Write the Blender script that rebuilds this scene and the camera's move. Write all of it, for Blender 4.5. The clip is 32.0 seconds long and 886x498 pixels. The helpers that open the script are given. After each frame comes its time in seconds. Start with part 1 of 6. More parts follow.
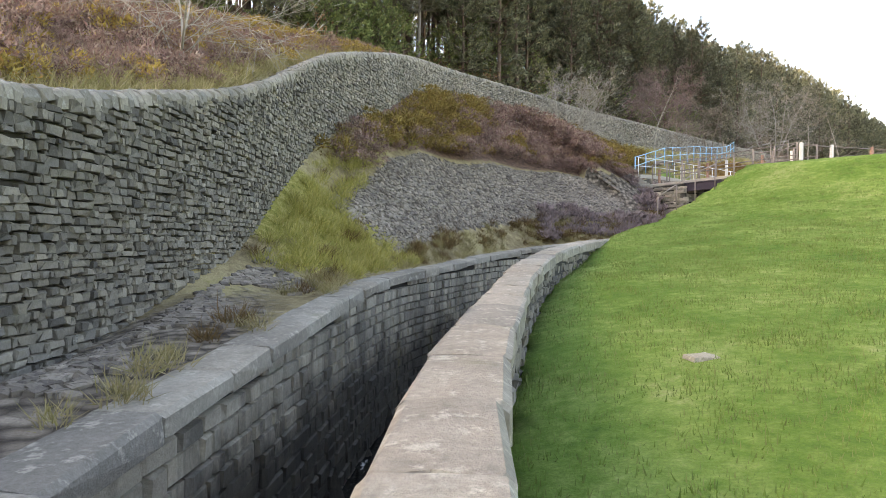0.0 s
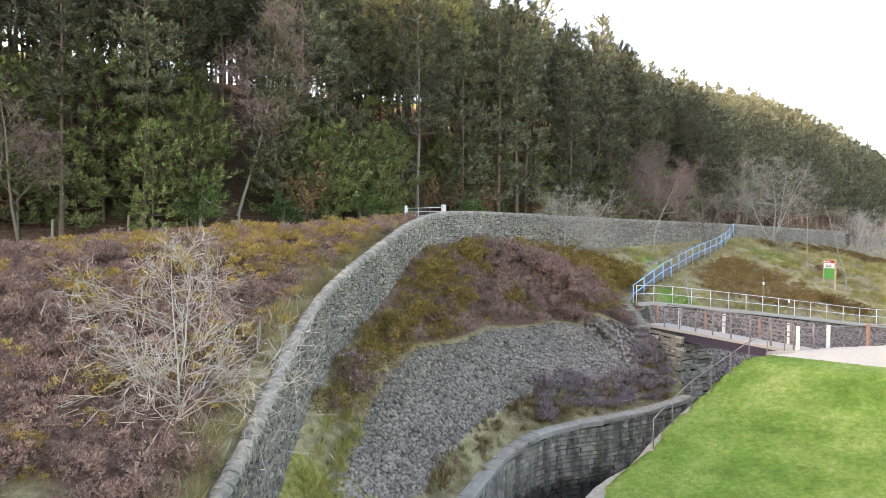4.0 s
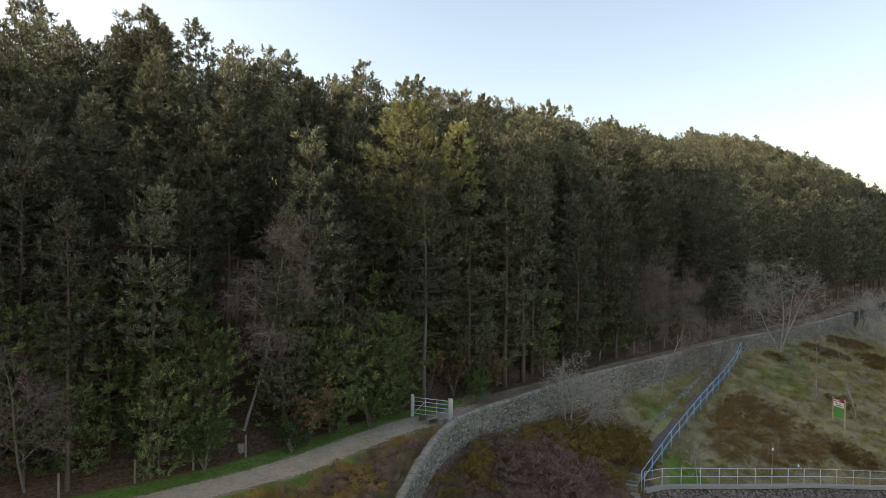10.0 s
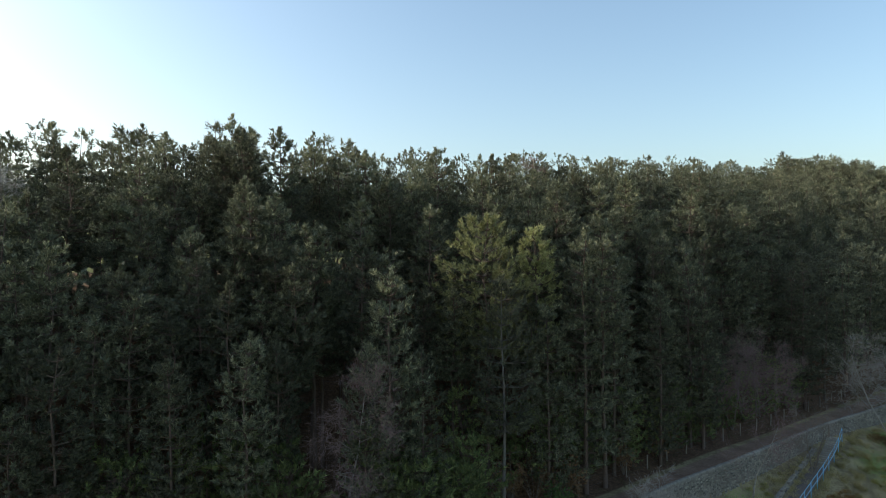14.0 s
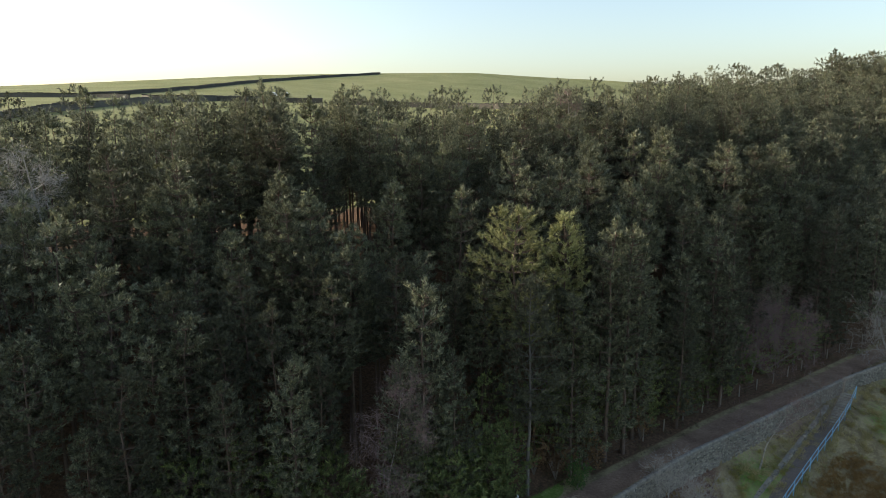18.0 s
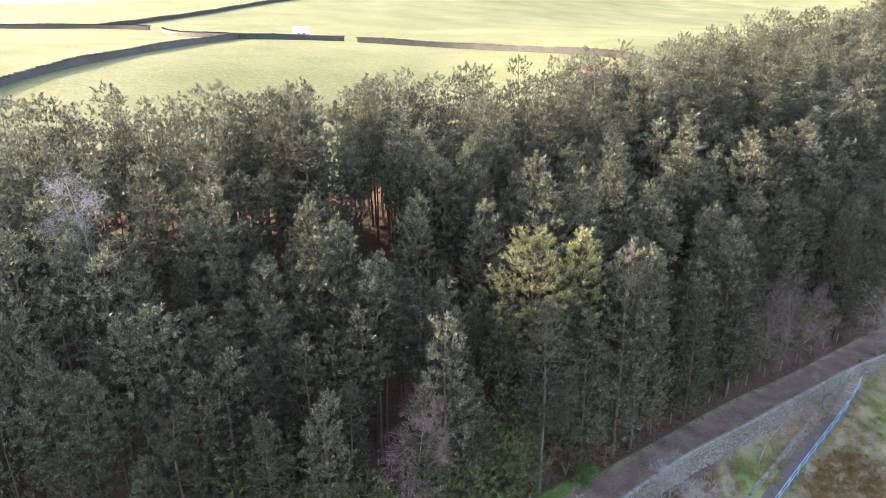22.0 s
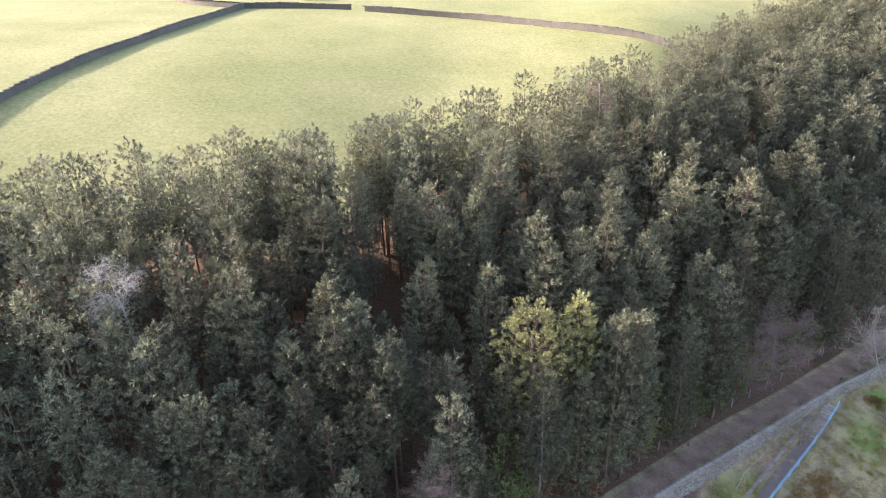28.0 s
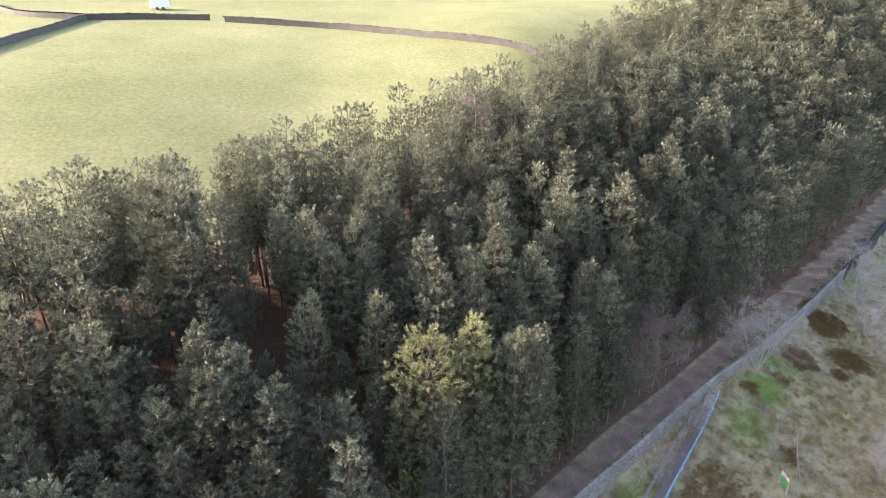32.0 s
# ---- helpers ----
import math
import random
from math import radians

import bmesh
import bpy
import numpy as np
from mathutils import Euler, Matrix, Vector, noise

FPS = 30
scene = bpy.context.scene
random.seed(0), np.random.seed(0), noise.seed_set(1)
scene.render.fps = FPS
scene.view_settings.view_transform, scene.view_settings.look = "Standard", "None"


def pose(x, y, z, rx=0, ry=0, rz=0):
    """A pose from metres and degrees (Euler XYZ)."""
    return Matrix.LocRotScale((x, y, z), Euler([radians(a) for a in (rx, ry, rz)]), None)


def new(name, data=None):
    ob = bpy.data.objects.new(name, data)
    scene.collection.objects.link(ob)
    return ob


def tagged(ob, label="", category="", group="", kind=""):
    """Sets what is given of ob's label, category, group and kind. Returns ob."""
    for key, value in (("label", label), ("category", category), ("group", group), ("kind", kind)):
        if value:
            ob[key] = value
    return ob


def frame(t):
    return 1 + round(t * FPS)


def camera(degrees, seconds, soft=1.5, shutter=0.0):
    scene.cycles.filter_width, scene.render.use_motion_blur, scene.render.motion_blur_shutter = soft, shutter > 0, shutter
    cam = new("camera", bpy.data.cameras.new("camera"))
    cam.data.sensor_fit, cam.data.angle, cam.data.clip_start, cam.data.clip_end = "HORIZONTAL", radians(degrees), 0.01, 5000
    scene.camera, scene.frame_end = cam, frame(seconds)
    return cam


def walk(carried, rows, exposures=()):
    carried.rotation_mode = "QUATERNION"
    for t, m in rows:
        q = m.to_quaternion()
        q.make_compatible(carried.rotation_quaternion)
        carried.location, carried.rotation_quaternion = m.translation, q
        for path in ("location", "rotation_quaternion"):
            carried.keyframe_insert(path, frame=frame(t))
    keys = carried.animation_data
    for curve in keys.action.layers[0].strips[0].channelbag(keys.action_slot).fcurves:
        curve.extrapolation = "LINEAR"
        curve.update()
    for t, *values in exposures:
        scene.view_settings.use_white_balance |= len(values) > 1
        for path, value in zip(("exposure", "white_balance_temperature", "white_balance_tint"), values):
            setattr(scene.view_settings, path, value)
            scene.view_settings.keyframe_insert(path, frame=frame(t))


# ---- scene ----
cam = camera(68.60, 32.0, soft=0.75)
# seconds, x, y, z, yaw, pitch, roll
ROWS = [
    (0.0, 0.10, -0.03, 3.00, 0.00, -0.68, -0.32),
    (0.5, 0.15, -0.04, 4.06, 0.07, -0.56, -0.28),
    (1.0, 0.19, -0.09, 5.10, 0.13, -0.55, -0.28),
    (1.5, 0.25, -0.13, 6.10, 0.16, -0.56, -0.34),
    (2.0, 0.29, -0.12, 7.15, 0.16, -0.60, -0.42),
    (2.5, 0.28, -0.10, 8.19, 0.14, -0.63, -0.49),
    (3.0, 0.26, -0.10, 9.20, 0.11, -0.67, -0.55),
    (3.5, 0.23, -0.06, 10.15, 0.10, -0.71, -0.58),
    (5.5, 0.01, 0.12, 13.80, -0.10, -0.84, -0.68),
    (6.0, -0.00, 0.14, 14.72, -0.10, -0.81, -0.69),
    (6.5, 0.00, 0.14, 15.66, -0.08, -0.78, -0.68),
    (7.0, 0.01, 0.15, 16.66, -0.07, -0.79, -0.66),
    (7.5, -0.00, 0.18, 17.70, -0.07, -0.83, -0.68),
    (8.0, -0.02, 0.21, 18.75, -0.08, -0.87, -0.69),
    (8.5, -0.04, 0.24, 19.78, -0.09, -0.89, -0.67),
    (9.0, -0.06, 0.29, 20.79, -0.09, -0.88, -0.66),
    (9.5, -0.08, 0.33, 21.76, 0.11, -0.80, -0.66),
    (10.0, -0.10, 0.36, 22.70, 0.46, -0.73, -0.66),
    (10.5, -0.15, 0.36, 23.63, 1.05, -0.64, -0.62),
    (11.0, -0.18, 0.35, 24.53, 1.94, -0.51, -0.51),
    (11.5, -0.18, 0.33, 25.40, 3.15, -0.35, -0.34),
    (12.0, -0.14, 0.28, 26.26, 4.38, -0.16, -0.14),
    (12.5, -0.08, 0.18, 27.12, 5.60, 0.08, 0.08),
    (13.0, -0.01, 0.04, 27.98, 6.38, 0.29, 0.29),
    (13.5, 0.05, -0.08, 28.87, 6.91, 0.43, 0.46),
    (14.0, 0.10, -0.13, 29.83, 7.41, 0.17, 0.56),
    (14.5, 0.12, -0.16, 30.90, 7.81, -0.53, 0.59),
    (16.5, -0.01, -0.27, 35.40, 9.05, -6.76, 0.47),
    (17.0, -0.03, -0.28, 36.47, 9.34, -8.42, 0.44),
    (17.5, -0.04, -0.28, 37.45, 9.65, -9.92, 0.44),
    (18.0, -0.06, -0.31, 38.37, 9.90, -11.11, 0.45),
    (18.5, -0.08, -0.32, 39.30, 10.15, -12.03, 0.46),
    (19.0, -0.09, -0.31, 40.25, 10.40, -13.06, 0.45),
    (19.5, -0.10, -0.29, 41.24, 10.64, -14.10, 0.42),
    (20.0, -0.11, -0.26, 42.26, 10.87, -15.13, 0.40),
    (20.5, -0.11, -0.24, 43.30, 11.09, -16.17, 0.39),
    (21.0, -0.12, -0.22, 44.36, 11.37, -17.13, 0.36),
    (21.5, -0.11, -0.22, 45.43, 11.63, -18.01, 0.32),
    (22.0, -0.09, -0.22, 46.52, 11.91, -18.90, 0.31),
    (22.5, -0.06, -0.18, 47.62, 12.18, -19.80, 0.32),
    (23.0, -0.04, -0.12, 48.73, 12.43, -20.65, 0.36),
    (23.5, -0.04, -0.06, 49.81, 12.66, -21.50, 0.41),
    (24.0, -0.05, -0.02, 50.89, 12.87, -22.38, 0.47),
    (24.5, -0.06, 0.01, 51.96, 12.99, -23.24, 0.55),
    (25.0, -0.07, 0.02, 53.01, 13.07, -24.08, 0.63),
    (25.5, -0.04, 0.05, 54.04, 13.16, -24.88, 0.72),
    (27.5, 0.13, 0.42, 58.14, 12.83, -25.44, 0.93),
    (28.0, 0.17, 0.48, 58.69, 12.66, -25.52, 0.93),
    (28.5, 0.24, 0.52, 58.85, 11.10, -25.66, 0.87),
    (29.0, 0.24, 0.58, 58.88, 9.21, -25.66, 0.79),
    (29.5, 0.17, 0.71, 58.86, 7.50, -25.71, 0.69),
    (30.0, 0.07, 1.02, 58.86, 5.95, -25.66, 0.60),
    (30.5, -0.04, 1.52, 58.87, 4.61, -25.58, 0.52),
    (31.0, -0.16, 2.18, 58.86, 3.65, -25.52, 0.45),
    (31.5, -0.27, 2.92, 58.85, 2.99, -25.47, 0.38),
    (32.0, -0.36, 3.72, 58.87, 1.72, -25.08, 0.32),
]
walk(cam, [(t, pose(x, y, z, 90 + pitch, roll, yaw)) for t, x, y, z, yaw, pitch, roll in ROWS],
     exposures=[(0.0, 2.5, 8500, 18), (3.0, 2.6, 8200, 19), (6.0, 2.5, 7800, 14), (7.0, 2.2, 8000, 14), (9.0, 1.42, 8200, 14), (10.0, 0.9, 7900, 13), (11.0, 0.65, 7100, 10), (13.0, 0.5, 6600, 5), (14.5, 0.4, 6300, 3), (17.0, 0.45, 6500, 6),
                (19.0, 0.92, 6900, 12), (20.5, 1.8, 6800, 20), (22.0, 2.15, 6500, 24), (25.0, 2.2, 6500, 24), (28.0, 2.05, 6500, 24), (32.0, 2.05, 6500, 24)])

# ---- light ----
SUN_AZ, SUN_EL = radians(90), radians(20.5)          # degrees to the left of +y, height
SUN_DIR = Vector((-math.sin(SUN_AZ) * math.cos(SUN_EL), math.cos(SUN_AZ) * math.cos(SUN_EL), math.sin(SUN_EL)))
world = bpy.data.worlds.new("sky")
world.use_nodes = True
scene.world = world
wn = world.node_tree.nodes
sky = wn.new("ShaderNodeTexSky")
sky.sky_type, sky.sun_disc = "NISHITA", False
sky.sun_elevation, sky.sun_rotation = SUN_EL, -SUN_AZ
sky.air_density, sky.dust_density, sky.ozone_density = 1.0, 2.6, 1.0
world.node_tree.links.new(sky.outputs[0], wn["Background"].inputs[0])
wn["Background"].inputs[1].default_value = 0.2
sun_data = bpy.data.lights.new("sun", "SUN")
sun_data.energy, sun_data.angle, sun_data.color = 4.0, radians(0.6), (1.0, 0.94, 0.83)
sun = new("sun", sun_data)
sun.rotation_euler = SUN_DIR.to_track_quat("Z", "Y").to_euler()


# ---- materials ----
class Mat:
    """A small builder of node materials."""

    def __init__(self, name, rough=0.9, metal=0.0, spec=0.3):
        self.m = bpy.data.materials.new(name)
        self.m.use_nodes = True
        self.t = self.m.node_tree
        self.b = self.t.nodes["Principled BSDF"]
        self.b.inputs["Roughness"].default_value = rough
        self.b.inputs["Metallic"].default_value = metal
        self.b.inputs["Specular IOR Level"].default_value = spec

    def node(self, kind, **inputs):
        n = self.t.nodes.new(kind)
        for key, value in inputs.items():
            self.put(n.inputs[key.replace("_", " ")], value)
        return n

    def put(self, socket, value):
        if isinstance(value, bpy.types.NodeSocket):
            self.t.links.new(value, socket)
        else:
            socket.default_value = value

    def noise(self, scale, detail=4.0, rough=0.6, space="Object", stretch=None):
        n = self.node("ShaderNodeTexNoise", Scale=scale, Detail=detail, Roughness=rough)
        v = self.node("ShaderNodeTexCoord").outputs[space] if space != "Position" else self.node("ShaderNodeNewGeometry").outputs["Position"]
        if stretch:
            v = self.vmul(v, stretch)
        self.t.links.new(v, n.inputs["Vector"])
        return n.outputs["Fac"]

    def vmul(self, v, k):
        n = self.t.nodes.new("ShaderNodeVectorMath")
        n.operation = "MULTIPLY"
        self.t.links.new(v, n.inputs[0])
        n.inputs[1].default_value = k
        return n.outputs[0]

    def ramp(self, fac, stops):
        n = self.t.nodes.new("ShaderNodeValToRGB")
        self.put(n.inputs[0], fac)
        el = n.color_ramp.elements
        while len(el) < len(stops):
            el.new(0.5)
        for e, (p, c) in zip(el, stops):
            e.position, e.color = p, (*c, 1) if len(c) == 3 else c
        return n.outputs[0]

    def mix(self, fac, a, b, mode="MIX"):
        n = self.t.nodes.new("ShaderNodeMix")
        n.data_type, n.blend_type = "RGBA", mode
        self.put(n.inputs[0], fac)
        for sock, v in ((n.inputs[6], a), (n.inputs[7], b)):
            self.put(sock, (*v, 1) if isinstance(v, tuple) and len(v) == 3 else v)
        return n.outputs[2]

    def math(self, op, a, b=0.0, clamp=False):
        n = self.t.nodes.new("ShaderNodeMath")
        n.operation, n.use_clamp = op, clamp
        self.put(n.inputs[0], a)
        self.put(n.inputs[1], b)
        return n.outputs[0]

    def attr(self, name):
        n = self.t.nodes.new("ShaderNodeAttribute")
        n.attribute_name = name
        return n.outputs["Fac"]

    def island(self):
        return self.t.nodes.new("ShaderNodeNewGeometry").outputs["Random Per Island"]

    def each(self):
        return self.t.nodes.new("ShaderNodeObjectInfo").outputs["Random"]

    def vary(self, colour, fac, low, high):
        """Scale a colour's value by fac between low and high."""
        k = self.math("ADD", self.math("MULTIPLY", fac, high - low), low)
        n = self.t.nodes.new("ShaderNodeVectorMath")
        n.operation = "SCALE"
        self.put(n.inputs[0], colour[:3] if isinstance(colour, tuple) else colour)
        self.put(n.inputs["Scale"], k)
        return n.outputs[0]

    def done(self, colour, bump=None, strength=0.3, distance=0.02, rough=None):
        self.put(self.b.inputs["Base Color"], (*colour, 1) if isinstance(colour, tuple) and len(colour) == 3 else colour)
        if bump is not None:
            n = self.node("ShaderNodeBump", Strength=strength, Distance=distance, Height=bump)
            self.t.links.new(n.outputs[0], self.b.inputs["Normal"])
        if rough is not None:
            self.put(self.b.inputs["Roughness"], rough)
        return self.m


def stone_mat(name, tones, lichen=(0.42, 0.42, 0.38), lichen_at=0.62, scale=1.0, wet=False, pale_end=False):
    m = Mat(name, 0.88 if not wet else 0.55, spec=0.25 if not wet else 0.45)
    r = m.math("FRACT", m.math("ADD", m.island(), m.each()))
    c = m.ramp(r, [(i / (len(tones) - 1), t) for i, t in enumerate(tones)])
    big = m.noise(0.45, 4, 0.6, "Position")
    fine = m.noise(22 * scale, 6, 0.7, "Position")
    c = m.vary(c, big, 0.6, 1.4)
    c = m.vary(c, m.noise(3.2, 5, 0.7, "Position"), 0.55, 1.45)
    c = m.vary(c, fine, 0.5, 1.5)
    spots = m.ramp(m.noise(5.5, 6, 0.75, "Position"), [(lichen_at, (0, 0, 0)), (lichen_at + 0.1, (1, 1, 1))])
    c = m.mix(m.math("MULTIPLY", spots, 0.7), c, lichen)
    moss = m.ramp(m.noise(1.1, 5, 0.7, "Position"), [(0.6, (0, 0, 0)), (0.72, (1, 1, 1))])
    c = m.mix(m.math("MULTIPLY", moss, 0.3), c, (0.10, 0.11, 0.035))
    if pale_end:
        # stone tone rises along y, from 0.78 to 1.3 of its value
        sep = m.node("ShaderNodeSeparateXYZ", Vector=m.node("ShaderNodeNewGeometry").outputs["Position"])
        up = m.math("MULTIPLY", m.math("SUBTRACT", sep.outputs["Y"], 12.0), 1 / 26.0, True)
        c = m.vary(c, up, 0.78, 1.3)
    if wet:
        streak = m.ramp(m.noise(1.4, 5, 0.6, "Position", stretch=(1.6, 1.6, 0.3)), [(0.44, (0, 0, 0)), (0.58, (1, 1, 1))])
        c = m.mix(m.math("MULTIPLY", streak, 0.55), c, (0.02, 0.02, 0.018))
        sep = m.node("ShaderNodeSeparateXYZ", Vector=m.node("ShaderNodeNewGeometry").outputs["Position"])
        damp = m.math("ADD", m.math("MULTIPLY", m.noise(0.9, 5, 0.65, "Position"), 2.6), m.math("MULTIPLY", sep.outputs["Z"], -0.9))
        c = m.mix(m.math("MULTIPLY", m.ramp(damp, [(0.55, (0, 0, 0)), (0.95, (1, 1, 1))]), 0.82), c, (0.022, 0.021, 0.018))
        algae = m.ramp(m.noise(0.8, 4, 0.6, "Position", stretch=(1.5, 1.5, 0.35)), [(0.6, (0, 0, 0)), (0.68, (1, 1, 1))])
        c = m.mix(m.math("MULTIPLY", algae, 0.45), c, (0.15, 0.13, 0.045))
    return m.done(c, m.math("ADD", fine, m.noise(60 * scale, 3, 0.6, "Position")), 0.55, 0.03)


M_WALL = stone_mat("gritstone", [(0.15, 0.137, 0.114), (0.215, 0.196, 0.163), (0.088, 0.083, 0.075), (0.28, 0.256, 0.212), (0.165, 0.157, 0.141), (0.19, 0.17, 0.137)], lichen_at=0.63, pale_end=True)
M_ASHLAR = stone_mat("wet_ashlar", [(0.34, 0.305, 0.24), (0.25, 0.228, 0.185), (0.42, 0.375, 0.29), (0.2, 0.182, 0.15)], wet=True)
M_FIELDWALL = stone_mat("dark_field_gritstone", [(0.085, 0.077, 0.066), (0.125, 0.113, 0.095), (0.06, 0.056, 0.05)], lichen_at=0.66)
M_COPE = stone_mat("coping_gritstone", [(0.24, 0.223, 0.188), (0.27, 0.25, 0.21), (0.25, 0.222, 0.18), (0.19, 0.177, 0.152)], (0.42, 0.39, 0.325), 0.55)
M_PITCH = stone_mat("rubble_stone", [(0.17, 0.146, 0.12), (0.24, 0.21, 0.175), (0.09, 0.078, 0.068), (0.185, 0.158, 0.13), (0.135, 0.118, 0.102)], lichen_at=0.64)
M_WALLCOPE = stone_mat("weathered_wall_cope", [(0.225, 0.207, 0.175), (0.26, 0.238, 0.2), (0.17, 0.16, 0.14), (0.24, 0.218, 0.182)], lichen_at=0.6)
M_PURPLE = stone_mat("purple_grey_stone", [(0.17, 0.132, 0.13), (0.23, 0.182, 0.175), (0.1, 0.076, 0.076), (0.19, 0.145, 0.14)], lichen_at=0.66)
M_GAP = Mat("shadowed_joint", 1.0).done((0.035, 0.033, 0.03))


def plain(name, colour, rough=0.6, metal=0.0, lo=0.8, hi=1.2, scale=9.0, spots=None, bump=0.15):
    m = Mat(name, rough, metal, 0.4)
    n = m.noise(scale, 5, 0.65)
    c = m.vary(colour + (1,), n, lo, hi)
    if spots:
        k = m.ramp(m.noise(scale * 1.7, 6, 0.75), [(spots[1], (0, 0, 0)), (spots[1] + 0.08, (1, 1, 1))])
        c = m.mix(k, c, spots[0])
    return m.done(c, n, bump, 0.01)


M_GALV = plain("galvanised_steel", (0.6, 0.62, 0.62), 0.5, 0.2, spots=((0.18, 0.12, 0.09), 0.68))
M_BLUE = plain("worn_blue_paint", (0.22, 0.47, 0.68), 0.5, 0.0, spots=((0.35, 0.42, 0.48), 0.62))
M_RUST = plain("rusted_steel", (0.2, 0.17, 0.155), 0.75, 0.1, 0.6, 1.4, 14)
M_BEAM = plain("dark_purple_painted_steel", (0.045, 0.038, 0.055), 0.55, 0.1, 0.7, 1.4, 5)
M_DECK = plain("worn_concrete", (0.32, 0.3, 0.265), 0.9, 0.0, 0.75, 1.2, 7, ((0.22, 0.2, 0.17), 0.64), 0.3)
M_WHITE = plain("weathered_white_paint", (0.55, 0.53, 0.5), 0.6, 0.0, 0.85, 1.1, 12, ((0.3, 0.22, 0.16), 0.62))
M_REDPAINT = plain("faded_red_paint", (0.27, 0.15, 0.11), 0.75, 0.0, 0.6, 1.4, 12, ((0.42, 0.38, 0.34), 0.58))
M_WOOD = plain("weathered_timber", (0.25, 0.21, 0.165), 0.9, 0.0, 0.6, 1.35, 16, bump=0.4)
M_PALEWOOD = plain("pale_sawn_timber", (0.46, 0.36, 0.22), 0.85, 0.0, 0.8, 1.2, 14)
M_LOG = plain("cut_pine_log", (0.36, 0.19, 0.09), 0.9, 0.0, 0.6, 1.35, 8, bump=0.4)
M_GREEN = plain("green_sign_panel", (0.09, 0.36, 0.09), 0.45, 0.0, 0.93, 1.07, 3, bump=0.02)
M_SIGNRED = plain("red_sign_panel", (0.42, 0.03, 0.04), 0.45, 0.0, 0.93, 1.07, 3, bump=0.02)
M_SIGNWHITE = plain("white_sign_panel", (0.78, 0.78, 0.77), 0.45, 0.0, 0.95, 1.05, 3, bump=0.02)
M_DARKINK = plain("dark_print", (0.05, 0.06, 0.05), 0.6)
M_WIRE = plain("fence_wire", (0.18, 0.17, 0.16), 0.5, 0.6)
M_BARK = plain("pine_bark", (0.13, 0.09, 0.068), 0.95, 0.0, 0.5, 1.5, 7, ((0.2, 0.19, 0.16), 0.62), 0.6)
M_TWIG = plain("dead_twigs", (0.20, 0.165, 0.135), 0.95, 0.0, 0.7, 1.3, 3)
M_PALEBARK = plain("pale_grey_bark", (0.33, 0.3, 0.262), 0.9, 0.0, 0.7, 1.25, 6)
M_GREYSTEM = plain("grey_pine_stem", (0.14, 0.122, 0.105), 0.9, 0.0, 0.6, 1.35, 5, ((0.24, 0.22, 0.19), 0.62), 0.5)
M_SCRUB = plain("grey_scrub_twigs", (0.40, 0.36, 0.32), 0.95, 0.0, 0.75, 1.25, 3)
M_PURPLETWIG = plain("purple_brown_twigs", (0.22, 0.15, 0.137), 0.95, 0.0, 0.7, 1.3, 2)
M_TROD = plain("trodden_earth", (0.14, 0.115, 0.1), 0.95, 0.0, 0.55, 1.5, 4, ((0.26, 0.24, 0.2), 0.62), 0.6)
M_BROWNTWIG = plain("brown_larch_twigs", (0.26, 0.19, 0.12), 0.95, 0.0, 0.7, 1.3, 2)
M_TRAILER = plain("white_trailer_paint", (0.75, 0.78, 0.82), 0.4, 0.0, 0.9, 1.08, 3)


def birch_mat():
    m = Mat("birch_bark", 0.8)
    n = m.noise(9, 5, 0.7, stretch=(1, 1, 0.5))
    c = m.ramp(n, [(0.36, (0.04, 0.035, 0.03)), (0.45, (0.3, 0.27, 0.23)), (0.7, (0.42, 0.38, 0.32))])
    return m.done(c, n, 0.3)


M_BIRCH = birch_mat()


def leaf_mat(name, tones, trans=0.25, lo=0.6, hi=1.4, big=0.25, rough=0.75, spec=0.25):
    """Foliage: tone by blade and by plant, with some light coming through."""
    m = Mat(name, rough, spec=spec)
    c = m.ramp(m.island(), [(i / (len(tones) - 1), t) for i, t in enumerate(tones)])
    c = m.vary(c, m.noise(big, 3, 0.6, "Position"), lo, hi)
    c = m.vary(c, m.math("FRACT", m.math("ADD", m.each(), m.attr("tone"))), 0.6, 1.4)
    m.put(m.b.inputs["Base Color"], c)
    tr = m.node("ShaderNodeBsdfTranslucent", Color=c)
    mx = m.t.nodes.new("ShaderNodeMixShader")
    mx.inputs[0].default_value = trans
    m.t.links.new(m.b.outputs[0], mx.inputs[1])
    m.t.links.new(tr.outputs[0], mx.inputs[2])
    m.t.links.new(mx.outputs[0], m.t.nodes["Material Output"].inputs[0])
    return m.m


M_NEEDLE = leaf_mat("pine_needles", [(0.095, 0.1, 0.062), (0.158, 0.16, 0.098), (0.057, 0.062, 0.04), (0.255, 0.25, 0.153), (0.118, 0.122, 0.076)], 0.28, 0.65, 1.35, 1.4, 0.6, 0.3)
# Sunlight is put into the needle colour: strong here, fainter in the next.
M_NEEDLE_SUNTONE = leaf_mat("painted_sunlight_needles", [(0.31, 0.312, 0.135), (0.45, 0.44, 0.205), (0.2, 0.208, 0.09), (0.54, 0.52, 0.26)], 0.35)
M_NEEDLE_HALFSUN = leaf_mat("faint_painted_sunlight_needles", [(0.13, 0.138, 0.072), (0.2, 0.2, 0.105), (0.085, 0.092, 0.05), (0.26, 0.25, 0.135)], 0.22, rough=0.5, spec=0.5)
M_NEEDLE_YOUNG = leaf_mat("young_pine_needles", [(0.12, 0.155, 0.06), (0.2, 0.23, 0.085), (0.075, 0.1, 0.042), (0.3, 0.315, 0.12)])
